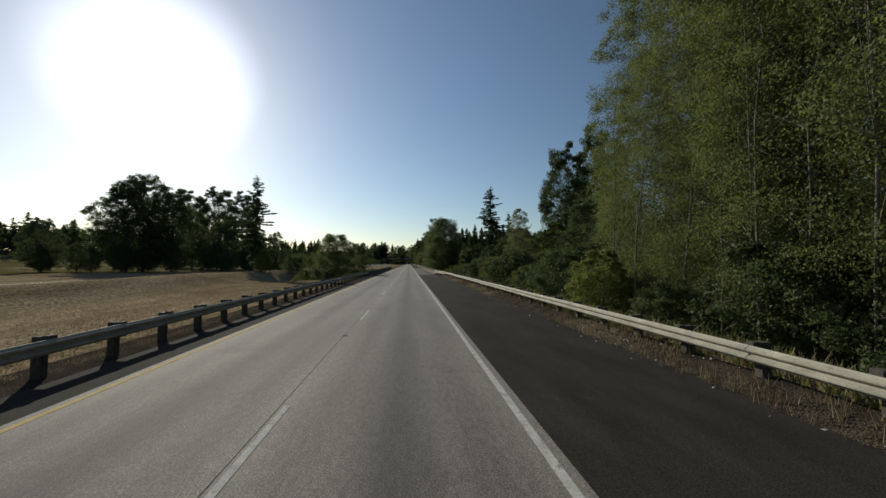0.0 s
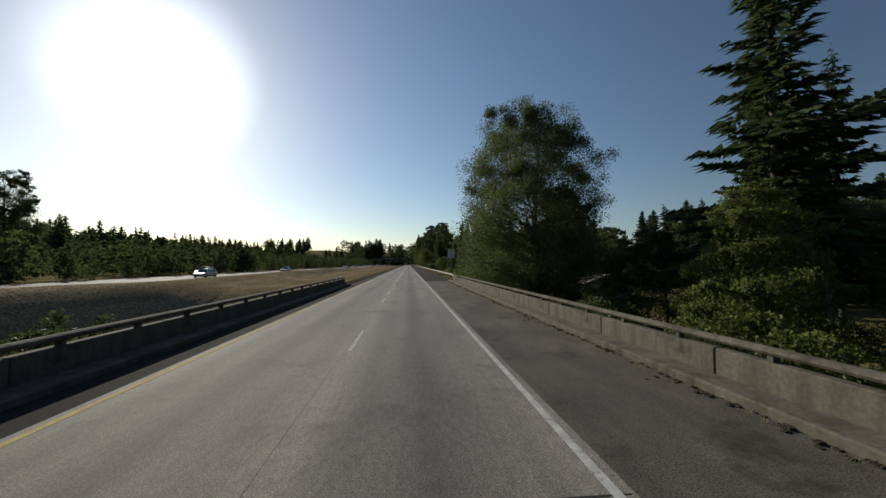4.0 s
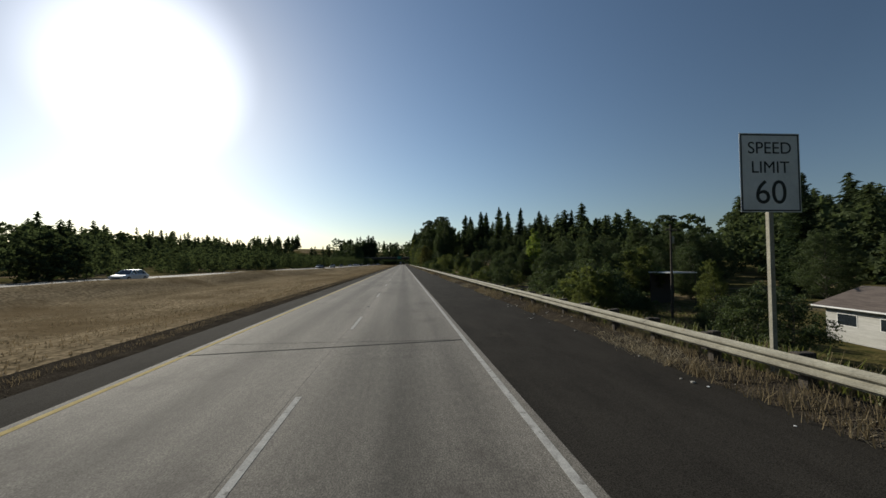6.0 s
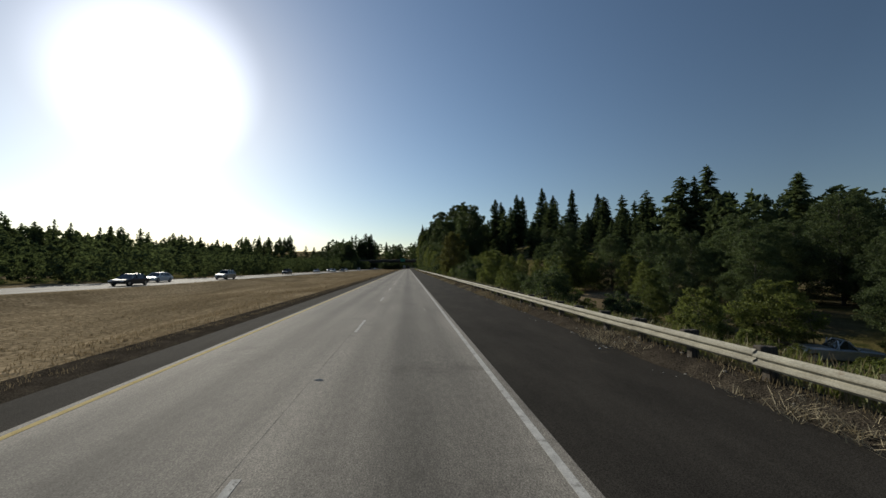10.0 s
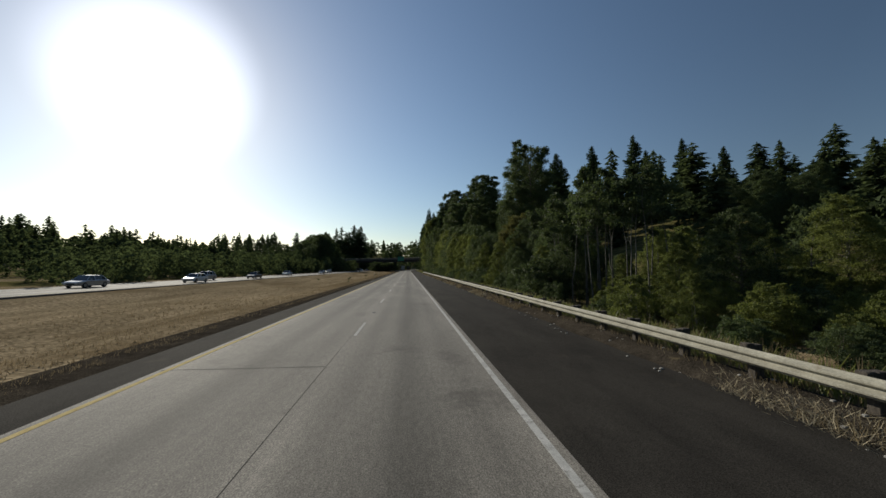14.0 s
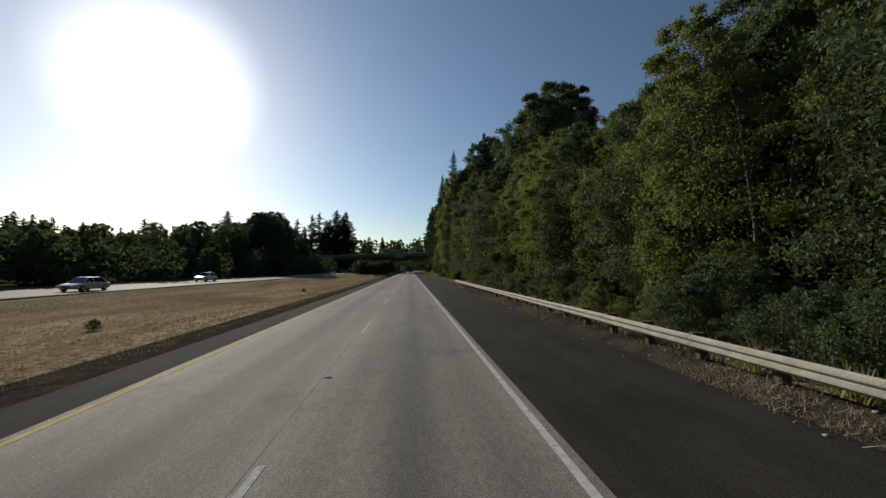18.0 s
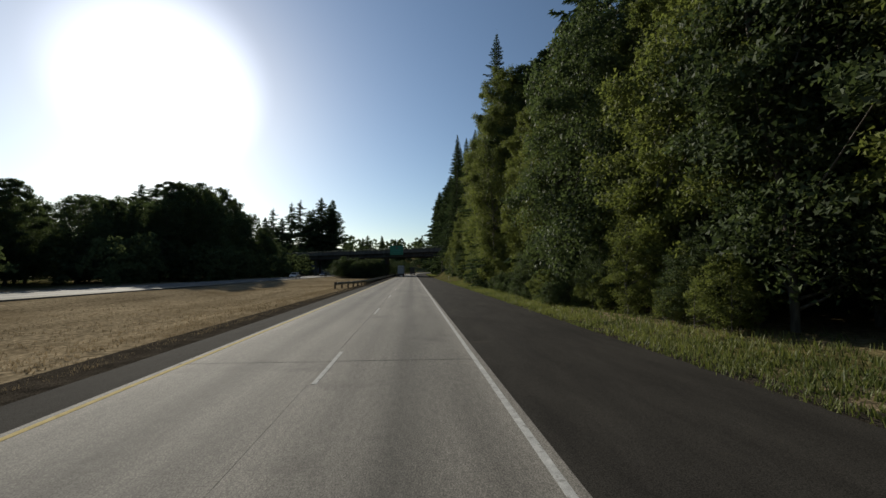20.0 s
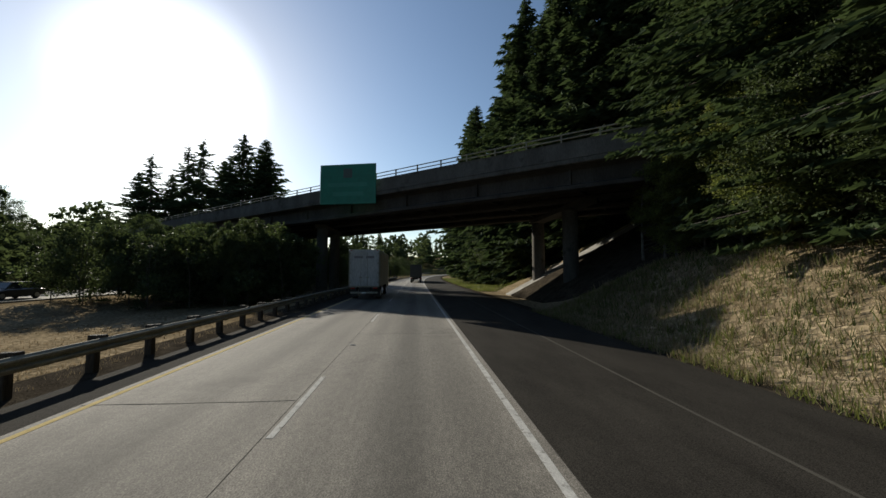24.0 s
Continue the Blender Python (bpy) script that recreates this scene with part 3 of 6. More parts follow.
xs = spaced([(-2600, -600, 200), (-600, -200, 40), (-200, -60, 10), (-60, -30, 2.5), (-30, -8.4, 1.35), (-8.4, 7.6, 4.0), (7.6, 30, 1.4), (30, 120, 6), (120, 400, 28), (400, 2600, 220)])
ys = spaced([(-400, -40, 40), (-40, 740, 4), (740, 1100, 20), (1100, 3400, 230)])
gx, gy = np.meshgrid(xs, ys)
gx = gx + bend(gy) * (np.abs(gx) < 500)
gz = ground_h(gx, gy)
w, h = len(xs), len(ys)
i = np.arange(w * h).reshape(h, w)
quads = np.stack([i[:-1, :-1], i[:-1, 1:], i[1:, 1:], i[1:, :-1]], -1).reshape(-1, 4)
g = Geo().add(np.stack([gx, gy, gz], -1), quads)
ground = thing("ground", g, M_GRASSLAND, "dry golden grassland and litter beside a motorway", "ground", kind="structure", smooth=True)


def strip(x0, x1, y0, y1, z, thick):
    """A slab that follows the road between two offsets."""
    yy = [y0] + [float(v) for v in np.arange(725, y1, 8) if v > y0] + [y1]
    k = len(yy)
    yy = np.array(yy)
    b = bend(yy)
    v = np.concatenate([np.column_stack([x + b, yy, np.full(k, zz)]) for x, zz in ((x0, z), (x1, z), (x1, z - thick), (x0, z - thick))])
    q = []
    for j in range(4):
        o, p = j * k, (j + 1) % 4 * k
        q += [(o + a, p + a, p + a + 1, o + a + 1) for a in range(k - 1)]
    q += [(0, 3 * k, 2 * k, k), (k - 1, 2 * k - 1, 3 * k - 1, 4 * k - 1)]
    return Geo().add(v, q)


ROAD_END = 1150
road = thing("road", strip(-5.7, -1.98, -60, ROAD_END, 0, 0.4), M_LANE, "worn grey concrete motorway with two lanes", "road", kind="structure")
part("lane", strip(-1.965, 2.0, -60, ROAD_END, 0, 0.4), M_LANE, road)
part("joint_filler", strip(-1.98, -1.965, -60, ROAD_END, -0.003, 0.1), M_LANE, road)
for y0, y1 in ((-30, 22), (40, 78), (196, 236), (243, 262), (330, 352), (384, 402), (440, 478), (566, 600), (640, 690)):
    part("joint", strip(-1.978, -1.967, y0, y1, 0.0022, 0.002), M_SEAM, road, "dark tarred joint between the lanes")
for y0, y1 in ((-60, BRIDGE_0 + 5), (BRIDGE_1 + 2, RAIL_END)):
    part("shoulder", strip(2.0, 6.02, y0, y1, -0.004, 0.4), M_SHOULDER, road, "dark asphalt shoulder")
part("shoulder", strip(2.0, 5.4, BRIDGE_0 + 5, BRIDGE_1 + 2, -0.004, 0.4), M_DECK, road, "worn brown concrete shoulder on the bridge")
part("shoulder", strip(2.0, 7.1, RAIL_END, ROAD_END, -0.004, 0.4), M_SHOULDER, road, "wide dark asphalt shoulder")
part("shoulder", strip(-6.9, -5.7, -60, ROAD_END, -0.004, 0.4), M_SHOULDER, road, "narrow dark asphalt shoulder")


def verge_z(x, y):
    """Soil that has gathered against the rail."""
    return np.interp(x, (5.9, 6.05, 6.4, 7.0, 7.8), (-0.035, 0.005, 0.16, 0.19, -0.12)) + 0.02 * np.sin(y * 1.7 + 4 * x) * (np.asarray(x) > 5.95) + 0.015 * np.sin(y * 0.61)


for y0, y1 in ((-60, BRIDGE_0 - 1), (BRIDGE_1 + 2, RAIL_END)):
    vx = np.array((5.75, 5.85, 6.0, 6.2, 6.4, 6.7, 7.0, 7.4, 7.8))
    vy = np.linspace(y0, y1, int((y1 - y0) / 0.9))
    mx_, my_ = np.meshgrid(vx, vy)
    i = np.arange(mx_.size).reshape(mx_.shape)
    quads = np.stack([i[:-1, :-1], i[:-1, 1:], i[1:, 1:], i[1:, :-1]], -1).reshape(-1, 4)
    part("verge", Geo().add(np.stack([mx_, my_, verge_z(mx_, my_)], -1), quads), M_GRAVEL, road, "soil and gravel banked against the rail", True)
part("verge", strip(7.1, 8.0, RAIL_END, ROAD_END, -0.05, 0.4), M_GRAVEL, road, "gravel verge with litter")
part("verge", strip(-8.4, -6.9, -60, ROAD_END, -0.04, 0.4), M_GRAVEL, road, "gravel verge with dry weeds")
part("edge_line", strip(WHITE_X - 0.06, WHITE_X + 0.06, -60, ROAD_END, 0.004, 0.01), M_WHITE, road, "white edge line")
part("edge_line", strip(YELLOW_X - 0.06, YELLOW_X + 0.06, -60, ROAD_END, 0.004, 0.01), M_YELLOW, road, "yellow edge line")
part("faded_line", strip(4.77, 4.83, 628, 700, 0.0, 0.01), M_FADED, road, "faded old line on the shoulder")
dash_mesh = Geo().box(-0.052, 0.052, -3.05, 0, -0.004, 0.005).mesh("lane_dash", M_WHITE)
dash_ends = [6.3 + 12.19 * k for k in range(-3, 12)] + [146.1, 157.6, 168.0, 178.0, 187.6, 200.0] + [212.2 + 12.19 * k for k in range(70)]
for y in dash_ends:
    o = new("lane_dash", dash_mesh)
    o.parent = road
    o.location = (DASH_X + float(bend(y)), y, 0)

# tarred cross joints in the concrete, some of them on one lane only
rng = np.random.default_rng(77)
for y in list(np.arange(18, 760, 9.1)):
    y = y + rng.uniform(-1.5, 1.5)
    if rng.random() < 0.45:
        continue
    a, b = ((-5.65, 1.95), (-1.94, 1.95), (-5.65, -2.0))[rng.integers(0, 3)]
    if rng.random() < 0.3:
        a, b = sorted((rng.uniform(a, b), rng.uniform(a, b)))
    xx = np.linspace(a, b, max(3, int((b - a) / 0.35)))
    yy = y + np.cumsum(rng.normal(0, 0.012, len(xx)))
    ww = rng.uniform(0.008, 0.022, len(xx))
    v = np.concatenate([np.column_stack([xx, yy - ww, np.full(len(xx), 0.0025)]), np.column_stack([xx, yy + ww, np.full(len(xx), 0.0025)])])
    k = len(xx)
    part("crack", Geo().add(v, [(j, j + 1, k + j + 1, k + j) for j in range(k - 1)]), M_SEAM, road)
# lengthwise cracks
for x, y0, y1 in ((-0.45, along(1.0) + 4.6, along(1.0) + 11), (-0.1, along(16.0) + 8, along(16.0) + 30), (0.0, along(22.4), along(22.4) + 16)):
    yy = np.linspace(y0, y1, 24)
    xx = x + np.cumsum(rng.normal(0, 0.035, 24))
    ww = rng.uniform(0.003, 0.013, 24)
    v = np.concatenate([np.column_stack([xx - ww, yy, np.full(24, 0.003)]), np.column_stack([xx + ww, yy, np.full(24, 0.003)])])
    part("crack", Geo().add(v, [(j, j + 24, j + 25, j + 1) for j in range(23)]), M_SEAM, road)
# the skewed joint where the bridge deck begins and ends
for y, wide, m in ((along(2.0) + 10.4, 0.55, M_SHOULDER), (along(2.0) + 11.0, 0.12, M_CONCRETE), (along(5.0) + 14.0, 0.1, M_SEAM), (along(6.2) + 5.2, 0.1, M_SEAM)):
    v = [(-5.65, y - 0.9, 0.0028), (1.72, y + 0.3, 0.0028), (1.72, y + 0.3 + wide, 0.0028), (-5.65, y - 0.9 + wide, 0.0028)]
    part("deck_joint", Geo().add(v, [(0, 1, 2, 3)]), m, road, "patched joint across the deck")
v = [(-0.3, along(5.0) + 13.0, 0.003), (0.5, along(5.0) + 13.3, 0.003), (0.48, along(5.0) + 13.55, 0.003), (-0.3, along(5.0) + 13.2, 0.003)]
part("pothole", Geo().add(v, [(0, 1, 2, 3)]), M_SEAM, road, "dark broken patch")

# pale scuffs scraped along the lane
for x, y, long in ((-0.62, 455.8, 1.1), (-0.45, 456.4, 0.9), (0.5, 457.5, 1.6), (0.72, 458.2, 0.8), (1.0, 456.2, 1.5), (1.2, 455.2, 0.7), (-1.1, 457.6, 0.8), (0.1, 459.5, 1.3), (-0.8, 238.0, 0.7), (0.9, 301.0, 0.9)):
    xx = x + np.cumsum(rng.normal(0, 0.008, 6))
    yy = np.linspace(y, y + long, 6)
    ww = rng.uniform(0.006, 0.02, 6)
    v = np.concatenate([np.column_stack([xx - ww, yy, np.full(6, 0.003)]), np.column_stack([xx + ww, yy, np.full(6, 0.003)])])
    part("scuff", Geo().add(v, [(j, j + 6, j + 7, j + 1) for j in range(5)]), M_WHITE, road, "pale scrape in the concrete")

# worn reflectors between the dashes
ring = np.array([(math.cos(a), math.sin(a)) for a in np.linspace(0, 2 * np.pi, 10, endpoint=False)]) * rng.uniform(0.6, 1.2, (10, 1)) * [0.11, 0.055]
g = Geo().loft([[(x * k, y * k, z + (0.006 * math.sin(70 * x) if k < 0.9 else 0)) for x, y in ring] for k, z in ((1.0, 0.001), (0.92, 0.012), (0.5, 0.02))])
stud = g.mesh("road_stud", M_WHITE)
for y in [12.1 + 24.38 * k for k in range(5)] + [along(10.0) + 7.9 + 24.38 * k for k in range(-4, 17)]:
    o = new("road_stud", stud)
    o.location = (DASH_X + rng.uniform(-0.1, 0.15), y, 0)
    o.rotation_euler[2] = rng.uniform(-0.3, 0.3)
    tagged(o, "worn white road stud glued between lane dashes", "road stud", "road studs along the lane line")

far_road = thing("far_road", strip(FAR_1, FAR_0, -300, ROAD_END, 0.05, 1.2), M_LANE, "opposite carriageway of pale concrete", "road", kind="structure")
part("edge_line", strip(FAR_0 - 0.9, FAR_0 - 0.78, -300, ROAD_END, 0.055, 0.01), M_YELLOW, far_road)
part("edge_line", strip(FAR_1 + 2.8, FAR_1 + 2.92, -300, ROAD_END, 0.055, 0.01), M_WHITE, far_road)

# ---------------------------------------------------------------- guardrails
# beam profile: a W of rolled steel facing the road (-x side of the rail), about 0.31 high
W_HALF = [(0.0, 0.155), (-0.012, 0.15), (-0.03, 0.125), (-0.078, 0.1), (-0.082, 0.075), (-0.078, 0.05), (-0.012, 0.02), (-0.004, 0.0)]
W_FACE = W_HALF + [(x, -z) for x, z in W_HALF[-2::-1]]


def beam_geo(length, face, thick=0.006):
    outer = [(x, z) for x, z in face]
    inner = [(x + thick, z) for x, z in face[::-1]]
    g = Geo().extrude(outer + inner, 0, length)
    return g


beam_mesh = beam_geo(3.83, W_FACE).mesh("beam", M_GALV, False)
post_mesh = Geo().box(0.18, 0.38, -0.09, 0.09, -0.55, 0.82, 0.015).mesh("post", M_TIMBER)
block_mesh = Geo().box(0.01, 0.178, -0.09, 0.09, 0.45, 0.83, 0.015).mesh("blockout", M_TIMBER)
bolt_mesh = Geo().tube([(-0.012, 0, 0.62), (-0.03, 0, 0.62)], [0.022, 0.014], 6).mesh("bolt", M_GALV)


def guardrail(x, y0, y1, mirror, label, detail=True, flare=0.0):
    """Beams on blocked-out posts; flare: how far the rail's first 13 m swing away from the road."""
    def shift(y):
        return float(bend(y0 + y)) * (-1 if mirror else 1) + flare * max(0.0, 1 - y / 13.0) ** 1.6

    rail = thing("guardrail", None, None, label, "guardrail", "guardrails along the motorway",
                 at=Matrix.Translation((x, y0, 0)) @ Matrix.Diagonal((-1 if mirror else 1, 1, 1, 1)))
    n = int((y1 - y0) / 1.905)
    r = np.random.default_rng(int(y0) + 100)
    for k in range(n):
        y = k * 1.905
        off = shift(y)
        for nm, me in (("post", post_mesh), ("blockout", block_mesh)) + ((("bolt", bolt_mesh),) if detail and k % 2 == 0 else ()):
            o = new(nm, me)
            o.parent = rail
            o.location = (off, y, r.normal(0, 0.012))
            if nm == "post":
                o.rotation_euler[1] = r.normal(0, 0.015)
        if k % 2 == 0:
            o = new("beam", beam_mesh)
            o.parent = rail
            o.location = (off + (0.006 if k % 4 else 0), y, 0.62 + r.normal(0, 0.006))
            nxt = shift(y + 3.81)
            o.rotation_euler[2] = -math.atan((nxt - off) / 3.81)
    for y in (0.0, n * 1.905 + 0.06):
        a = np.linspace(-np.pi / 2, np.pi / 2, 9)
        off = shift(y)
        sg = -1 if y == 0 else 1
        g = Geo().loft([[(off + dx + 0.06 * math.sin(b), y + sg * 0.16 * math.cos(b), z) for b in a] + [(off + dx + 0.045 * math.sin(b), y + sg * 0.13 * math.cos(b), z) for b in a[::-1]] for dx, z in ((-0.02, 0.465), (-0.02, 0.775))])
        part("end_terminal", g, M_GALV, rail, "rounded steel end piece")
    return rail


guardrail(RAIL_R, -24, 66.0, False, "weathered galvanised W-beam guardrail on timber posts")
guardrail(RAIL_R, BRIDGE_1 + 3.5, RAIL_END, False, "long weathered galvanised W-beam guardrail on timber posts", False)
guardrail(RAIL_L, -24, BRIDGE_0 - 3, True, "grey galvanised W-beam guardrail on timber posts")
guardrail(RAIL_L, 604.0, 790, True, "grey galvanised W-beam guardrail starting in the median", False, 2.4)

# the stronger triple-wave rail before the bridge
T_FACE = []
for k in range(3):
    T_FACE += [(-0.004 - (0.0 if k else -0.004), 0.25 - 0.17 * k), (-0.03, 0.225 - 0.17 * k), (-0.08, 0.195 - 0.17 * k), (-0.08, 0.135 - 0.17 * k), (-0.03, 0.105 - 0.17 * k)]
T_FACE += [(0.0, -0.26)]
thrie = thing("transition_rail", None, None, "pale galvanised triple-wave rail bolted to the bridge parapet", "guardrail", at=pose(RAIL_R - 0.03, 65.6, 0.56, 0, 0, 4.2))
part("beam", beam_geo(12.0, T_FACE), M_GALV, thrie)
part("end_shoe", Geo().box(-0.05, -0.02, 11.9, 12.8, -0.24, 0.26, 0.01), M_GALV, thrie, "flat steel end shoe")
for k in range(8):
    part("post", Geo().box(0.18, 0.36, k * 0.95 - 0.09, k * 0.95 + 0.09, -1.1, 0.24, 0.012), M_TIMBER, thrie)
    part("blockout", Geo().box(0.012, 0.178, k * 0.95 - 0.08, k * 0.95 + 0.08, -0.2, 0.26, 0.012), M_TIMBER, thrie)
for k in range(6):
    part("bolt", Geo().tube([(-0.05, 12.0 + (k % 3) * 0.3, 0.12 - (k // 3) * 0.24), (-0.075, 12.0 + (k % 3) * 0.3, 0.12 - (k // 3) * 0.24)], [0.025, 0.018], 6), M_BLACK, thrie)


# ---------------------------------------------------------------- bridge parapets
def parapet(x, side, y0, y1, label):
    """A low concrete wall in panels on a kerb, with a steel rail on short posts. side: towards the road."""
    ob = thing("bridge_parapet", None, None, label, "parapet", "bridge parapets", at=Matrix.Translation((x, y0, 0)) @ Matrix.Diagonal((side, 1, 1, 1)))
    length = y1 - y0
    part("kerb", Geo().box(0.0, 0.62, 0, length, -0.6, 0.16, 0.03), M_STAINED, ob, "stained concrete kerb")
    n = int(length / 4.2)
    step = length / n
    wall = Geo().box(-0.28, 0.0, 0.012, step - 0.012, -0.9, 0.66, 0.02).mesh("panel", M_STAINED)
    for k in range(n):
        o = new("panel", wall)
        o.parent = ob
        o.location = (0, k * step, 0)
        for f in (0.25, 0.75):
            part("post", Geo().box(-0.2, -0.06, (k + f) * step - 0.06, (k + f) * step + 0.06, 0.655, 0.76, 0.01), M_STAINED, ob)
        g = Geo()
        w_ = np.linspace(0, 2 * np.pi, 10, endpoint=False)
        g.loft([[(-0.14 + 0.13 * math.cos(a), yy, 0.83 + 0.075 * math.sin(a)) for a in w_] for yy in (k * step, (k + 1) * step - 0.01)])
        part("top_rail", g, M_STAINED, ob, "lichen-stained rail")
    return ob


parapet(5.75, -1, 74.5, BRIDGE_1 + 3, "old stained concrete bridge parapet with a top rail")
parapet(-7.3, 1, BRIDGE_0 - 3, BRIDGE_1 - 5, "old shaded concrete bridge parapet with a top rail")
deck = thing("bridge_deck", Geo().box(-8.2, 6.6, BRIDGE_0 - 2, BRIDGE_1 + 2, -1.3, -0.41, 0.03), M_CONCRETE, "concrete bridge deck under the motorway", "bridge", kind="structure")
for y in np.linspace(BRIDGE_0 + 14, BRIDGE_1 - 14, 4):
    part("pier", Geo().box(-6.0, 4.5, y - 0.5, y + 0.5, -7, -1.3, 0.05), M_CONCRETE, deck)

# ---------------------------------------------------------------- flyover
t0 = Matrix.Translation((0, FLY_Y, 0)) @ Matrix.Rotation(math.atan(-0.8), 4, "Z")
fly = thing("overpass", None, None, "grey concrete flyover crossing the motorway on columns", "bridge", at=t0)
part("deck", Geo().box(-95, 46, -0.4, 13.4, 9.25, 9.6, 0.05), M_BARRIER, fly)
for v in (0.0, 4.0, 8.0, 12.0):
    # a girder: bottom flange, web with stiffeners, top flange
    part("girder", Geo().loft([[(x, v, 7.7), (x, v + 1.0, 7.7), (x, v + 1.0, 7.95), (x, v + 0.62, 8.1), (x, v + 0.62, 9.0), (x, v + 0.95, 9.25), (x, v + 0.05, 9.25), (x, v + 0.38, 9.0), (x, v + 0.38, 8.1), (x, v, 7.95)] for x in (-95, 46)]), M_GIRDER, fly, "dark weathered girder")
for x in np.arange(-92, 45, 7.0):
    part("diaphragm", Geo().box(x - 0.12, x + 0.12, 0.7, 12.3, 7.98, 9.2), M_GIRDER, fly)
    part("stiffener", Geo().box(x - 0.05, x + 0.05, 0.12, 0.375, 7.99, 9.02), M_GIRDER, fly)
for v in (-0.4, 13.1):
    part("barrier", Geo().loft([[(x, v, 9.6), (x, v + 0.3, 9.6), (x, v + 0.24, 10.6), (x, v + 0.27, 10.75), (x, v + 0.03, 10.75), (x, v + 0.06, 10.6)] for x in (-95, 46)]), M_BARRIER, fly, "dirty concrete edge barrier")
    for z in (11.0, 11.3):
        part("handrail", Geo().tube([(-95, v + 0.15, z), (46, v + 0.15, z)], 0.045, 8), M_GALV, fly, "steel handrail")
    for x in np.arange(-93, 46, 2.4):
        part("rail_post", Geo().box(x - 0.04, x + 0.04, v + 0.1, v + 0.2, 10.74, 11.34), M_GALV, fly)


def under_fly(x, y, z):
    """A place of the plan in the flyover's own axes."""
    return (x * 0.781 - (y - FLY_Y) * 0.625, x * 0.625 + (y - FLY_Y) * 0.781, z)


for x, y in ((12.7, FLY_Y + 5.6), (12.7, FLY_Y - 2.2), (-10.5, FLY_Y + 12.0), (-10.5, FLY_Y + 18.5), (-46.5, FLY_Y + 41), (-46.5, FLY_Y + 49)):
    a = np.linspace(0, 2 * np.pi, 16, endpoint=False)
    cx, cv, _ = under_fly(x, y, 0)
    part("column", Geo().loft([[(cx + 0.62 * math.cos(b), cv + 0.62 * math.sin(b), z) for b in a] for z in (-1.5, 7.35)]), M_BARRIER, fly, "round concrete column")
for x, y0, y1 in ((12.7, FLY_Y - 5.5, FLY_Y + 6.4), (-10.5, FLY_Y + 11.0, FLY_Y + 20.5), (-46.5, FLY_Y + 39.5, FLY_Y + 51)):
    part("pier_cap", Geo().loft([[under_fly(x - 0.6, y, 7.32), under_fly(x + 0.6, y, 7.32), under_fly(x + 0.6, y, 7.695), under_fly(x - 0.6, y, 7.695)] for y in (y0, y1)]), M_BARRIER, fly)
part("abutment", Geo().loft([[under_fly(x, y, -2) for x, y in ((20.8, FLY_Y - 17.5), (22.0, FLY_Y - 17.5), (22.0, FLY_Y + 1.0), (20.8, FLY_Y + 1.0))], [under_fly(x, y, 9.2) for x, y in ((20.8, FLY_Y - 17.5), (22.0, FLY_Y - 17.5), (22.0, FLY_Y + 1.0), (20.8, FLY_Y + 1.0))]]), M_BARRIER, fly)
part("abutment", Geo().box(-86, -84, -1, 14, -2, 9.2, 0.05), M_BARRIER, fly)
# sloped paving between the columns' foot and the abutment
# near part takes dark gravel for the deck's shadow, the sunlit strip stays concrete
for y0, y1, m, word in ((-0.9, 14.25, M_GRAVEL, "sloped paving under the flyover, darkened for the deck's shadow"), (14.3, 16.4, M_CONCRETE, "pale sloped concrete paving under the flyover")):
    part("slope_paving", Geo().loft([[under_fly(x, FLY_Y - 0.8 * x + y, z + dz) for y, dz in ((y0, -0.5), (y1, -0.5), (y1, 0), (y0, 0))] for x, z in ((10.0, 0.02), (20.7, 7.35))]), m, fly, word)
part("slope_paving", Geo().loft([[(x, -2.5, z - 0.4), (x, 15.5, z - 0.4), (x, 15.5, z), (x, -2.5, z)] for x, z in ((-83.9, 7.0), (-68, -0.2))]), M_BARRIER, fly, "sloped concrete paving under the flyover")

sign = thing("direction_sign", None, None, "large green direction sign hung on the flyover", "sign", at=t0 @ pose(-6.1, -1.9, 9.75, 0, 0, 26))
part("panel", Geo().box(-2.65, 2.65, -0.03, 0.03, -1.3, 2.35, 0.02), M_SIGN_GREEN, sign)
for x0, x1, z0, z1 in ((-2.57, 2.57, 2.21, 2.27), (-2.57, 2.57, -1.22, -1.16), (-2.57, -2.51, -1.16, 2.21), (2.51, 2.57, -1.16, 2.21)):
    part("border", Geo().box(x0, x1, -0.036, -0.031, z0, z1), M_SIGN_PALE, sign)
# the emblem's colour is dulled to carry the glare haze over the sign
part("emblem", Geo().box(-0.42, 0.42, -0.038, -0.031, 1.1, 1.95, 0.002), M_SIGN_DULL, sign, "small route emblem, haze mixed into its colour")
for x0, x1, z in ((-1.9, 1.8, 0.3), (-1.4, 1.5, -0.55)):
    part("text_bar", Geo().box(x0, x1, -0.038, -0.031, z, z + 0.36), M_SIGN_PALE, sign)
for x in (-2.0, 0, 2.0):
    part("bracket", Geo().box(x - 0.06, x + 0.06, 0.03, 1.7, -1.0, -0.85), M_GALV, sign)


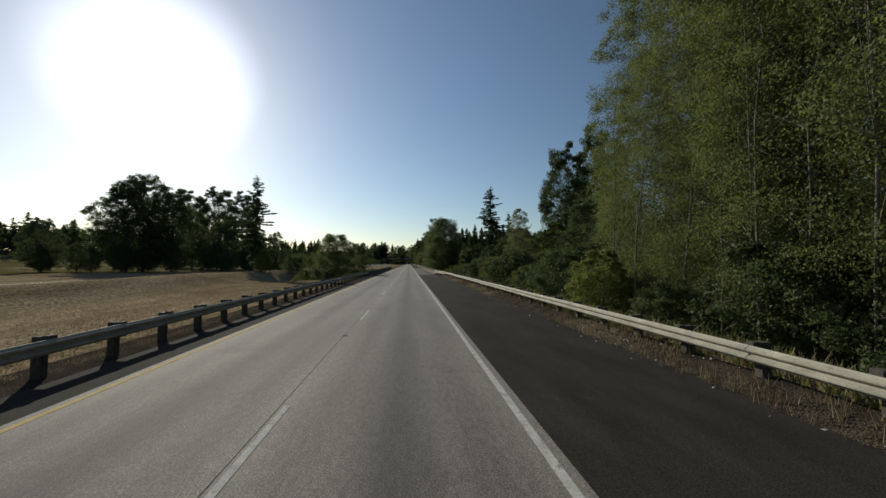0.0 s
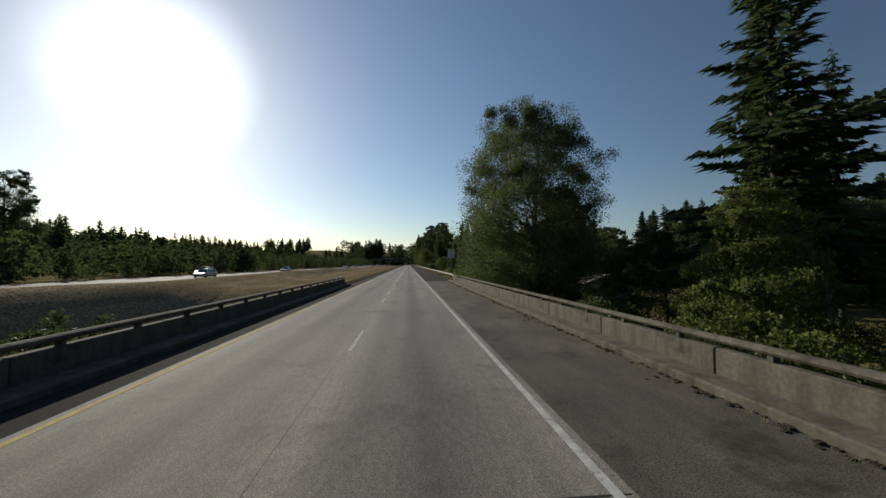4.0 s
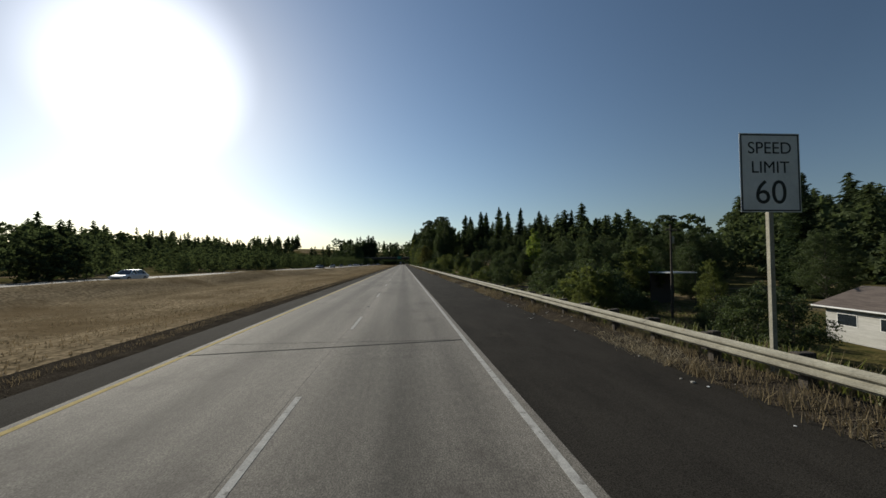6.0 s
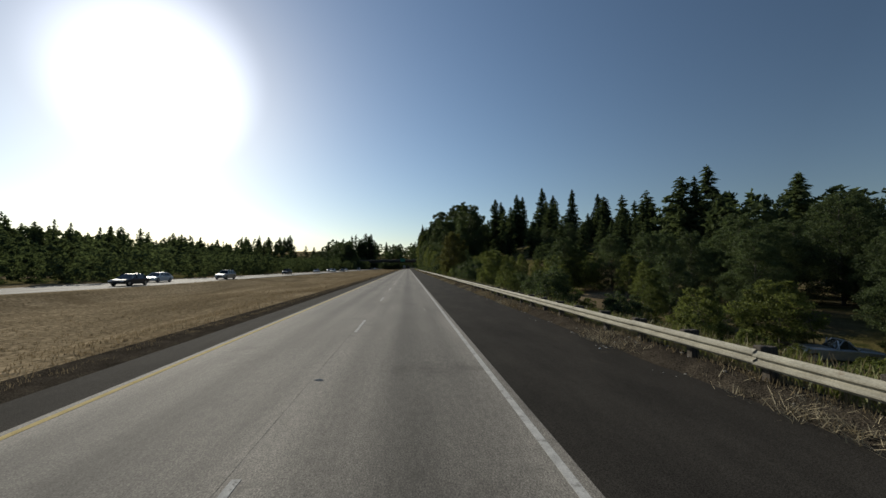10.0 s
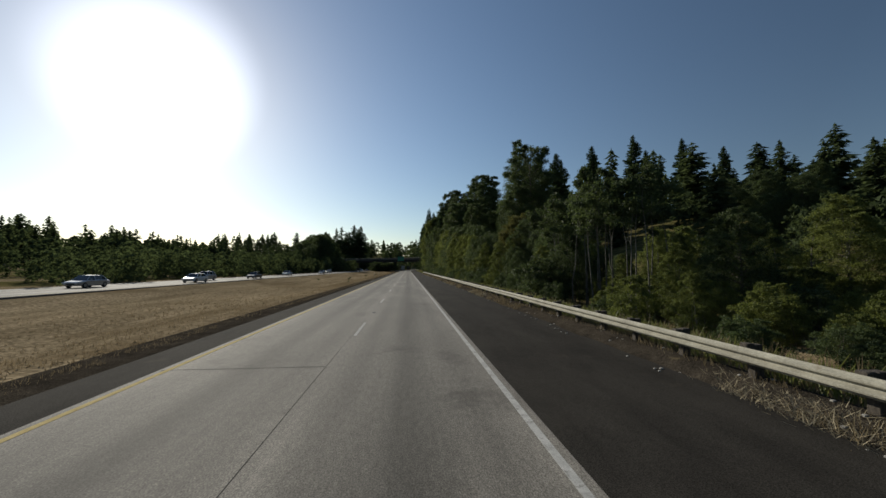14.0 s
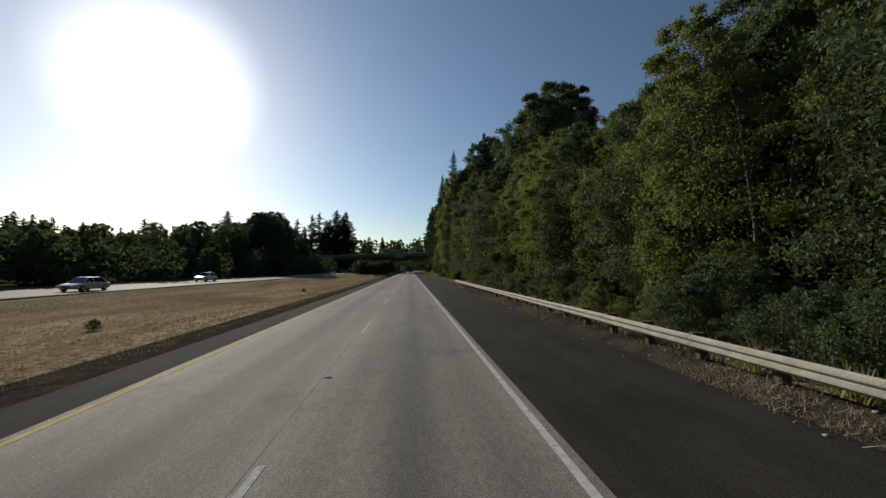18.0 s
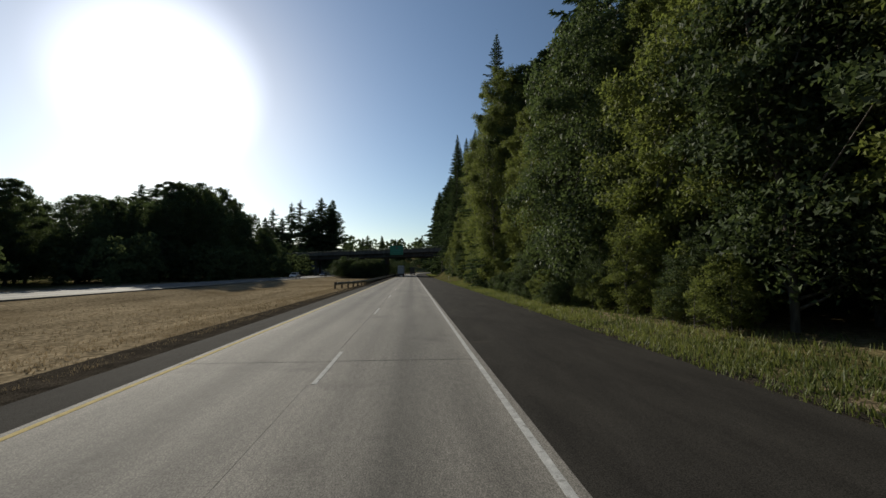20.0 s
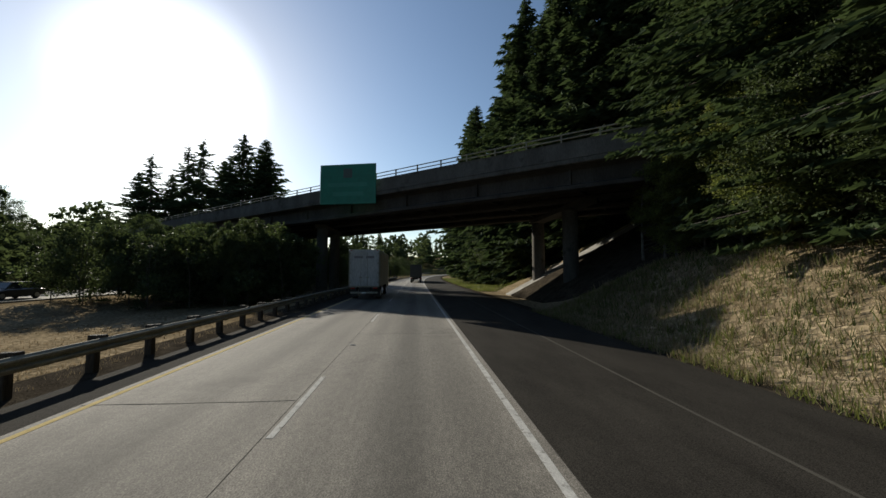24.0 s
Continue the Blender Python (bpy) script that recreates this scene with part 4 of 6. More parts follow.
# ---------------------------------------------------------------- speed limit sign
def letters(text, size, x, z, parent, material):
    cu = bpy.data.curves.new("lettering", "FONT")
    cu.body, cu.size, cu.align_x, cu.extrude = text, size, "CENTER", 0.002
    tmp = new("lettering", cu)
    me = bpy.data.meshes.new_from_object(tmp.evaluated_get(bpy.context.evaluated_depsgraph_get()))
    bpy.data.objects.remove(tmp)
    me.materials.clear()
    me.materials.append(material)
    o = new("lettering", me)
    o.parent = parent
    o.matrix_basis = pose(x, -0.014, z, 90, 0, 0) @ Matrix.Diagonal((1.0, 1, 1, 1))
    return o


speed = thing("speed_limit_sign", None, None, "white speed limit sign on a square steel post", "sign", at=pose(7.05, along(5.0) + 34.3, ground_z(7.05, along(5.0) + 34.3) + 0.25, 0, 0, -4))
part("post", Geo().box(-0.045, 0.045, -0.005, 0.085, -0.9, 4.7, 0.008), M_GALV, speed)
part("panel", Geo().box(-0.61, 0.61, -0.012, -0.006, 3.16, 4.71, 0.002), M_SIGN_WHITE, speed)
for x0, x1, z0, z1 in ((-0.59, 0.59, 4.665, 4.69), (-0.59, 0.59, 3.18, 3.205), (-0.59, -0.565, 3.205, 4.665), (0.565, 0.59, 3.205, 4.665)):
    part("border", Geo().box(x0, x1, -0.016, -0.0125, z0, z1), M_SIGN_BLACK, speed)
letters("SPEED", 0.33, 0, 4.31, speed, M_SIGN_BLACK)
letters("LIMIT", 0.33, 0, 3.93, speed, M_SIGN_BLACK)
letters("60", 0.66, 0, 3.33, speed, M_SIGN_BLACK)


def delineator(x, y, tall):
    ob = thing("delineator_post", None, None, "slim grey marker post standing in the verge", "marker post", "marker posts", at=pose(x, y, ground_z(x, y)))
    part("stake", Geo().box(-0.05, 0.05, -0.012, 0.012, -0.3, tall, 0.004), M_GALV, ob)
    part("reflector", Geo().box(-0.045, 0.045, -0.018, -0.0125, tall - 0.22, tall - 0.06), M_SIGN_WHITE, ob)


for x, y, tall in ((-8.5, along(17.0) + 12.8, 1.3), (-8.0, along(16.0) + 48, 1.3), (8.1, along(22.0) + 24, 1.2)):
    delineator(x, y, tall)


# ---------------------------------------------------------------- vehicles
def wheel_parts(parent, x, y, r, wide):
    tyre = part("wheel", Geo().loft([[(x + dx, y + rr * math.cos(a), r + rr * math.sin(a)) for a in np.linspace(0, 2 * np.pi, 18, endpoint=False)]
                                    for dx, rr in ((-wide / 2, r * 0.9), (-wide / 2 + 0.03, r), (wide / 2 - 0.03, r), (wide / 2, r * 0.9))]), M_RUBBER, parent, "black tyre")
    part("rim", Geo().loft([[(x + dx, y + rr * math.cos(a), r + rr * math.sin(a)) for a in np.linspace(0, 2 * np.pi, 14, endpoint=False)]
                            for dx, rr in ((-wide / 2 - 0.012, r * 0.6), (wide / 2 + 0.012, r * 0.6))]), M_RIM, tyre)


def car(name, label, paint, at, length=4.5, wide=1.8, tall=1.5, boxy=0.0, cargo=False):
    """A car facing -y: body, glasshouse, roof, lamps and wheels."""
    ob = thing(name, None, None, label, "car" if name == "car" else name.replace("_", " "), "cars on the opposite carriageway" if name == "car" else "", at=at)
    hl, hw, belt_z = length / 2, wide / 2, tall * 0.62

    def ring(y, half, zb, zt):
        r = 0.1
        return [(-half + r, y, zb), (half - r, y, zb), (half, y, zb + r), (half, y, zt - r), (half - r * 1.6, y, zt), (-half + r * 1.6, y, zt), (-half, y, zt - r), (-half, y, zb + r)]
    st = [(-hl, 0.86, 0.42, belt_z * (0.72 + 0.15 * boxy)), (-hl + 0.25, 0.97, 0.28, belt_z * (0.84 + 0.1 * boxy)), (-hl * 0.45, 1.0, 0.22, belt_z), (hl * 0.7, 1.0, 0.22, belt_z * 1.02), (hl - 0.2, 0.97, 0.3, belt_z * (0.98 - (0.25 if cargo else 0))), (hl, 0.9, 0.42, belt_z * (0.9 - (0.2 if cargo else 0)))]
    part("body", Geo().loft([ring(y, hw * f, a, b) for y, f, a, b in st]), paint, ob)
    rear = hl * (0.12 if cargo else 0.8 + 0.15 * boxy)
    front = -hl * (0.48 - 0.14 * boxy)
    cabin = [(front, 0.9, belt_z - 0.02, belt_z + 0.02), (-hl * 0.18, 0.8, belt_z - 0.02, tall - 0.06), (rear - 0.55, 0.8, belt_z - 0.02, tall - 0.05), (rear, 0.88, belt_z - 0.02, belt_z + 0.05)]
    part("glazing", Geo().loft([[(-hw * f, y, zb), (hw * f, y, zb), (hw * f * (0.82 if zt > belt_z + 0.2 else 1), y, zt), (-hw * f * (0.82 if zt > belt_z + 0.2 else 1), y, zt)] for y, f, zb, zt in cabin]), M_GLASS, ob, "dark tinted windows")
    part("roof", Geo().box(-hw * 0.68, hw * 0.68, -hl * 0.17, rear - 0.5, tall - 0.07, tall, 0.03), paint, ob)
    top_x, foot_x = hw * 0.66, hw * 0.885
    for s in (-1, 1):
        for y0, y1 in ((front, -hl * 0.18), (0.12, 0.08), (rear, rear - 0.55)) + (((hl * 0.52, hl * 0.5),) if boxy and not cargo else ()):
            part("pillar", Geo().tube([(s * foot_x, y0, belt_z - 0.03), (s * top_x, y1, tall - 0.04)], 0.05, 4), paint, ob)
        part("headlight", Geo().box(s * hw * 0.72 - 0.2, s * hw * 0.72 + 0.2, -hl - 0.02, -hl + 0.1, belt_z * 0.62, belt_z * 0.76, 0.02), M_LAMP, ob, "clear headlight")
        part("tail_light", Geo().box(s * hw * 0.76 - 0.13, s * hw * 0.76 + 0.13, hl - 0.08, hl + 0.015, belt_z * 0.6, belt_z * 0.75, 0.02), M_TAIL, ob, "red tail light")
        part("mirror", Geo().box(s * (hw + 0.1) - 0.1, s * (hw + 0.1) + 0.1, -hl * 0.36, -hl * 0.36 + 0.1, belt_z, belt_z + 0.15, 0.03), paint, ob)
        for y in (-hl * 0.62, hl * 0.6):
            wheel_parts(ob, s * (hw - 0.1), y, 0.33 + 0.06 * boxy, 0.22)
    part("grille", Geo().box(-0.45, 0.45, -hl - 0.012, -hl + 0.05, 0.42, belt_z * 0.6, 0.01), M_BLACK, ob)
    return ob


PAINTS = [(M_PAINT_SILVER, "silver"), (M_PAINT_WHITE, "white"), (M_PAINT_DARK, "black"), (M_PAINT_RED, "dull red"), (M_PAINT_BLUE, "dark blue")]
for k, (y, lane, c, suv) in enumerate(((along(5) + 37, 0, 0, 0), (along(5) + 44, 1, 1, 1), (along(5) + 78, 0, 1, 0),
                                       (along(10) + 49, 0, 2, 0), (along(10) + 60, 1, 1, 0), (along(10) + 73, 0, 0, 1), (along(10) + 120, 1, 2, 1),
                                       (along(14) + 47.5, 1, 0, 0), (along(14) + 63, 0, 1, 0), (along(14) + 73, 1, 0, 1), (along(14) + 86, 0, 2, 0), (along(14) + 120, 1, 1, 0),
                                       (along(18) + 42, 0, 0, 0), (along(18) + 72, 1, 1, 1), (along(21) + 84, 0, 1, 1), (along(24) + 34, 0, 2, 0))):
    paint, word = PAINTS[c]
    car("car", f"{word} {'estate car' if suv else 'saloon car'} driving on the opposite carriageway", paint,
        pose(-34.2 - 3.7 * lane + float(bend(y)), y, 0.05), 4.7 if suv else 4.5, 1.85, 1.72 if suv else 1.46, 0.8 if suv else 0.0)


def box_lorry(at):
    ob = thing("box_truck", None, None, "dusty white box lorry with twin rear doors in the inner lane", "truck", at=at)
    part("cargo_box", Geo().box(-1.29, 1.29, 0.04, 9.2, 1.05, 4.05, 0.03), M_BOX, ob)
    part("rear_frame", Geo().box(-1.3, 1.3, 0.0, 0.08, 3.93, 4.07, 0.01), M_BOX, ob)
    for s in (-1, 1):
        part("corner_post", Geo().box(s * 1.26 - 0.045, s * 1.26 + 0.045, -0.005, 0.09, 1.0, 3.93, 0.01), M_GALV, ob)
        door = part("rear_door", Geo().box(min(s * 0.015, s * 1.2), max(s * 0.015, s * 1.2), -0.03, 0.035, 1.12, 3.92, 0.01), M_BOX, ob, "dusty white door")
        part("lock_bar", Geo().tube([(s * 0.28, -0.06, 1.1), (s * 0.28, -0.06, 3.9)], 0.018, 6), M_GALV, door)
        part("latch", Geo().box(s * 0.28 - 0.12, s * 0.28 + 0.12, -0.075, -0.03, 1.75, 1.83, 0.01), M_GALV, door)
        for z in (1.35, 2.1, 2.9, 3.7):
            part("hinge", Geo().box(s * 1.2 - 0.07, s * 1.2 + 0.07, -0.045, -0.03, z, z + 0.1), M_GALV, door)
        part("text_bar", Geo().box(min(s * 0.12, s * 0.85), max(s * 0.12, s * 0.85), -0.034, -0.0305, 3.35, 3.55), M_GREY_BAR, door, "faded grey print")
        part("tail_light", Geo().box(s * 0.95 - 0.18, s * 0.95 + 0.18, -0.04, 0.03, 0.86, 0.98, 0.01), M_TAIL, ob, "red tail light")
        part("marker_light", Geo().box(s * 1.1 - 0.05, s * 1.1 + 0.05, -0.012, -0.001, 3.97, 4.03), M_TAIL, ob, "small red marker light")
        part("mud_flap", Geo().box(s * 0.95 - 0.3, s * 0.95 + 0.3, 0.9, 0.92, 0.2, 0.85), M_BLACK, ob)
        for y in (1.7, 8.4):
            wheel_parts(ob, s * 1.0, y, 0.5, 0.5 if y < 5 else 0.28)
    part("sill", Geo().box(-1.28, 1.28, -0.02, 0.05, 0.99, 1.1, 0.01), M_GALV, ob)
    part("bumper", Geo().box(-1.15, 1.15, -0.1, 0.02, 0.48, 0.62, 0.02), M_GALV, ob, "steel under-run bar")
    for s in (-0.7, 0.7):
        part("hanger", Geo().box(s - 0.05, s + 0.05, -0.04, 0.02, 0.6, 1.0), M_BLACK, ob)
    part("number_plate", Geo().box(-0.18, 0.18, -0.115, -0.101, 0.5, 0.6), M_SIGN_WHITE, ob)
    part("chassis", Geo().box(-0.5, 0.5, 0.2, 11, 0.62, 1.04, 0.03), M_BLACK, ob)
    part("cab", Geo().box(-1.15, 1.15, 9.4, 11.6, 0.6, 2.9, 0.15), M_PAINT_WHITE, ob)
    for s in (-1, 1):
        part("side_mirror", Geo().box(s * 1.42 - 0.12, s * 1.42 + 0.12, 10.6, 10.75, 1.9, 2.5, 0.03), M_BLACK, ob)
    return ob


box_lorry(pose(-4.2, END + 32, 0, 0, 0, -0.5) @ Matrix.Diagonal((1, 1, 1.05, 1)))


def dark_semi(at):
    ob = thing("semi_truck", None, None, "dark articulated lorry far ahead in the outer lane", "truck", at=at)
    part("trailer", Geo().box(-1.28, 1.28, 0, 13.5, 1.15, 4.0, 0.04), M_PAINT_DARK, ob)
    for s in (-1, 1):
        part("rear_door", Geo().box(min(s * 0.01, s * 1.22), max(s * 0.01, s * 1.22), -0.04, 0.01, 1.2, 3.92, 0.01), M_PAINT_DARK, ob)
        part("tail_light", Geo().box(s * 1.0 - 0.15, s * 1.0 + 0.15, -0.05, 0.02, 0.95, 1.1, 0.01), M_TAIL, ob, "red tail light")
        for y in (0.9, 2.2, 12, 15):
            wheel_parts(ob, s * 1.0, y, 0.5, 0.45)
    part("bumper", Geo().box(-1.1, 1.1, -0.08, 0.02, 0.5, 0.64, 0.02), M_GALV, ob)
    part("chassis", Geo().box(-0.5, 0.5, 0.2, 16.5, 0.7, 1.14, 0.03), M_BLACK, ob)
    part("tractor", Geo().box(-1.2, 1.2, 14.2, 17, 0.7, 3.7, 0.2), M_PAINT_DARK, ob)
    return ob


dark_semi(pose(0.1 + float(bend(END + 82)), END + 82, 0, 0, 0, -1.2))

# ---------------------------------------------------------------- the valley yard and house


def house(at):
    ob = thing("bungalow", None, None, "low white bungalow with a brown shingle roof below the road", "house", at=at)
    part("wall", Geo().box(-8, 8, -4, 4, -0.5, 2.5, 0.01), M_SIDING, ob)
    roof = Geo().loft([[(x, -4.7, 2.42), (x, 4.7, 2.42), (x, 4.7, 2.56), (x, 0.3, 4.3), (x, -0.3, 4.3), (x, -4.7, 2.56)] for x in (-8.6, 8.6)])
    part("roof", roof, M_ROOF, ob, "brown shingle roof")
    part("gutter", Geo().box(-8.6, 8.6, -4.8, -4.68, 2.42, 2.56, 0.02), M_PAINT_WHITE, ob)
    for x, w_ in ((-6, 0.9), (-2.6, 0.7), (2.2, 1.0), (5.8, 0.8)):
        wd = part("window", Geo().box(x - w_, x + w_, -4.03, -3.99, 0.9, 2.0), M_PAINT_WHITE, ob)
        part("pane", Geo().box(x - w_ + 0.08, x + w_ - 0.08, -4.05, -4.035, 0.98, 1.92), M_GLASS, wd)
    part("door", Geo().box(-0.6, 0.35, -4.04, -3.99, 0, 2.05), M_TIMBER, ob)
    for x in (-4, -1, 2.5, 4):
        part("roof_vent", Geo().tube([(x, -1.6, 3.6), (x, -1.6, 4.0)], 0.12, 8), M_GALV, ob)
    return ob


house(pose(41.3, 193.0, -4.1, 0, 0, -102))


def pole(x, y, tall):
    ob = thing("utility_pole", None, None, "weathered wooden utility pole in the valley", "utility pole", "utility poles", at=pose(x, y, ground_z(x, y), 0, 0, 20))
    part("mast", Geo().tube([(0, 0, -0.8), (0.03, 0, tall)], [0.17, 0.1], 8), M_TIMBER, ob)
    part("crossarm", Geo().box(-1.1, 1.1, -0.14, -0.04, tall - 0.8, tall - 0.66, 0.01), M_TIMBER, ob)
    part("transformer", Geo().tube([(0.3, 0, tall - 2.4), (0.3, 0, tall - 1.5)], 0.22, 10), M_GALV, ob)
    for x_ in (-1, -0.5, 0.5, 1):
        part("insulator", Geo().tube([(x_, -0.09, tall - 0.66), (x_, -0.09, tall - 0.48)], [0.05, 0.03], 6), M_BLACK, ob)


pole(33.7, 214.5, 12.0)

shed = thing("shed", None, None, "tall open shed with a pale flat roof among bushes", "shed", at=pose(46, 230, ground_z(46, 230), 0, 0, 15))
part("roof", Geo().box(-3, 3, -2.2, 2.2, 5.3, 5.5, 0.02), M_PAINT_WHITE, shed)
for x in (-2.8, 2.8):
    for y in (-2, 2):
        part("post", Geo().box(x - 0.07, x + 0.07, y - 0.07, y + 0.07, -0.3, 5.3), M_TIMBER, shed)
part("wall", Geo().box(-2.8, 2.8, 2.0, 2.1, -0.3, 5.2), M_TIMBER, shed)

yard = along(7.0) + 72
zy = ground_z(52, yard)
tr = thing("parked_tractor_unit", None, None, "white lorry tractor parked in a yard below the road", "truck", at=pose(45.5, 261.5, zy + 0.06, 0, 0, 133))
part("sleeper_cab", Geo().box(-1.2, 1.2, -1.0, 1.6, 0.9, 3.7, 0.18), M_SIDING, tr)
part("hood", Geo().box(-1.0, 1.0, -2.8, -0.95, 0.8, 1.9, 0.2), M_PAINT_WHITE, tr)
part("chassis", Geo().box(-0.5, 0.5, 1.5, 4.6, 0.7, 1.0, 0.03), M_BLACK, tr)
part("side_window", Geo().box(-1.215, 1.215, 0.2, 0.8, 2.2, 3.0, 0.01), M_GLASS, tr)
part("windscreen", Geo().box(-0.95, 0.95, -1.03, -0.9, 2.0, 2.8, 0.02), M_GLASS, tr)
for s in (-1, 1):
    part("exhaust_stack", Geo().tube([(s * 1.0, 1.75, 0.9), (s * 1.0, 1.75, 4.1)], 0.08, 8), M_RIM, tr)
    for y in (-1.9, 2.9, 4.1):
        wheel_parts(tr, s * 0.95, y, 0.5, 0.35)
car("pickup", "old dark pickup parked in the yard", M_PAINT_DARK, pose(41.9, 268, ground_z(41.9, 268) + 0.1, 0, 0, -28), 5.2, 2.0, 2.1, 1.0, True)
car("pickup", "pale pickup with its bonnet towards the road", M_PAINT_SILVER, pose(40.9, 263.4, ground_z(40.9, 263.4) + 0.1, 0, 0, -20), 4.8, 1.85, 1.9, 1.0, True)
cv = thing("camper", None, None, "weathered white camper with a yellow-green door frame in the yard", "camper", at=pose(44.9, 266, ground_z(44.9, 266) + 0.05, 0, 0, -136))
part("shell", Geo().box(-1.1, 1.1, -2.2, 2.0, 0.7, 2.95, 0.12), M_SIDING, cv, "stained grey-white side panels")
part("overhang", Geo().box(-1.12, 1.12, 2.02, 3.3, 1.9, 3.0, 0.2), M_PAINT_WHITE, cv, "white sleeping box over the cab")
part("roof", Geo().box(-1.16, 1.16, -2.3, 2.0, 2.955, 3.05, 0.03), M_PAINT_WHITE, cv)
for y in (-0.1, 1.5):
    part("door_frame", Geo().box(-1.16, 1.16, y, y + 0.14, 0.75, 2.9, 0.02), M_OLIVE, cv, "yellow-green frame")
part("door_frame", Geo().box(-1.17, 1.17, -0.1, 1.64, 2.5, 2.72, 0.02), M_OLIVE, cv, "yellow-green frame")
part("window", Geo().box(-1.12, 1.12, -1.6, -0.5, 1.9, 2.5), M_GLASS, cv)
part("doorway", Geo().box(-1.11, 1.11, 0.1, 1.45, 0.8, 2.45), M_BLACK, cv, "dark open doorway")
for s in (-1, 1):
    for y in (-1.4, 1.6):
        wheel_parts(cv, s * 0.95, y, 0.38, 0.24)
r = np.random.default_rng(5)
g = Geo()
g.loft([[(0.9 * k * math.cos(a) * (1 + 0.2 * math.sin(3 * a + k)), 0.7 * k * math.sin(a) * (1 + 0.15 * math.cos(5 * a)), z) for a in np.linspace(0, 2 * np.pi, 16, endpoint=False)] for k, z in ((1.3, -0.05), (1.25, 0.25), (1.0, 0.62), (0.5, 0.85), (0.1, 0.9))])
thing("tarpaulin", g, M_TARP, "bright blue tarpaulin thrown over a heap", "tarpaulin", at=pose(43.1, 260.8, zy + 0.06))
# a lumpy green heap stands in for green barrels and bits
g = Geo()
g.loft([[(1.1 * k * math.cos(a) * (1 + 0.15 * math.sin(4 * a)), 0.8 * k * math.sin(a) * (1 + 0.2 * math.cos(3 * a)), z) for a in np.linspace(0, 2 * np.pi, 16, endpoint=False)] for k, z in ((1.2, -0.05), (1.15, 0.5), (1.0, 1.1), (0.6, 1.6), (0.1, 1.7))])
thing("tarpaulin", g, M_SIGN_GREEN, "dull green heap standing in for barrels", "tarpaulin", at=pose(44.0, 262.4, zy + 0.06) @ Matrix.Diagonal((0.75, 0.8, 0.62, 1)))
part("ground_patch", Geo().loft([[(34, y, -0.4), (64, y, -0.4), (64, y, 0), (34, y, 0)] for y in (yard - 17, yard + 7)]), M_YARD, thing("yard", None, None, "bare gravel yard in the valley", "yard", kind="structure", at=pose(0, 0, zy + 0.06)))
# a dark barn, two plastic chairs and a ladder beyond the yard
bz = ground_z(58, 263)
barn = thing("barn", None, None, "dark brown boarded barn with a low tin roof", "barn", at=pose(58.0, 263.2, bz, 0, 0, -38) @ Matrix.Diagonal((1.35, 1, 0.97, 1)))
for k in range(19):
    part("board", Geo().box(-3.8 + k * 0.4, -3.42 + k * 0.4, 2.3, 2.36, -0.4, 3.4), M_BARN, barn)
for x in (-3.8, 3.76):
    for k in range(12):
        part("board", Geo().box(x, x + 0.06, -2.4 + k * 0.4, -2.02 + k * 0.4, -0.4, 3.3), M_BARN, barn)
for x in (-3.7, 0, 3.7):
    part("post", Geo().box(x - 0.09, x + 0.09, -2.5, -2.32, -0.4, 3.2), M_TIMBER, barn)
part("roof", Geo().loft([[(x, -2.9, 3.2), (x, 2.7, 3.5), (x, 2.7, 3.6), (x, 0, 4.3), (x, -2.9, 3.3)][:4] + [(x, -2.9, 3.3), (x, -2.9, 3.25)] for x in (-4.1, 4.1)]), M_BARN, barn, "rusty dark tin roof")


def plastic_chair(at):
    ob = thing("garden_chair", None, None, "white plastic garden chair standing in the yard", "chair", "garden chairs", at=at)
    part("seat", Geo().box(-0.24, 0.24, -0.24, 0.22, 0.41, 0.45, 0.015), M_PAINT_WHITE, ob)
    part("backrest", Geo().box(-0.23, 0.23, 0.2, 0.25, 0.46, 0.9, 0.015), M_PAINT_WHITE, ob)
    for x in (-0.21, 0.21):
        part("armrest", Geo().box(x - 0.025, x + 0.025, -0.22, 0.2, 0.63, 0.67, 0.01), M_PAINT_WHITE, ob)
        for y in (-0.2, 0.2):
            part("leg", Geo().tube([(x * 1.1, y * 1.1, 0.0), (x, y, 0.42 if y > 0 else 0.63)], [0.02, 0.028], 6), M_PAINT_WHITE, ob)
    return ob


for x, y, turn in ((47.7, 257.6, 20), (48.7, 258.6, -25)):
    plastic_chair(pose(x, y, zy + 0.06, 0, 0, turn) @ Matrix.Diagonal((1.15, 1.15, 1.3, 1)))
ladder = thing("ladder", None, None, "pale aluminium step ladder standing in the yard", "ladder", at=pose(49.8, 258.3, zy + 0.06, 9, 0, -40))
for x in (-0.24, 0.24):
    part("rail", Geo().box(x - 0.03, x + 0.03, -0.03, 0.03, 0, 2.3, 0.006), M_PAINT_SILVER, ladder)
for k in range(6):
    part("rung", Geo().box(-0.22, 0.22, -0.04, 0.04, 0.3 + k * 0.36, 0.345 + k * 0.36, 0.006), M_PAINT_SILVER, ladder)
crate = thing("crate", None, None, "red plastic crate standing on the yard gravel", "crate", at=pose(53.7, 259.4, zy + 0.06, 0, 0, 30))
part("tub", Geo().box(-0.34, 0.34, -0.26, 0.26, 0.0, 0.5, 0.03), M_PAINT_RED, crate)
part("rim", Geo().box(-0.38, 0.38, -0.3, 0.3, 0.46, 0.55, 0.02), M_PAINT_RED, crate, "wide red rim")
part("lid", Geo().box(-0.33, 0.33, -0.25, 0.25, 0.552, 0.6, 0.02), M_PAINT_WHITE, crate, "white lid")
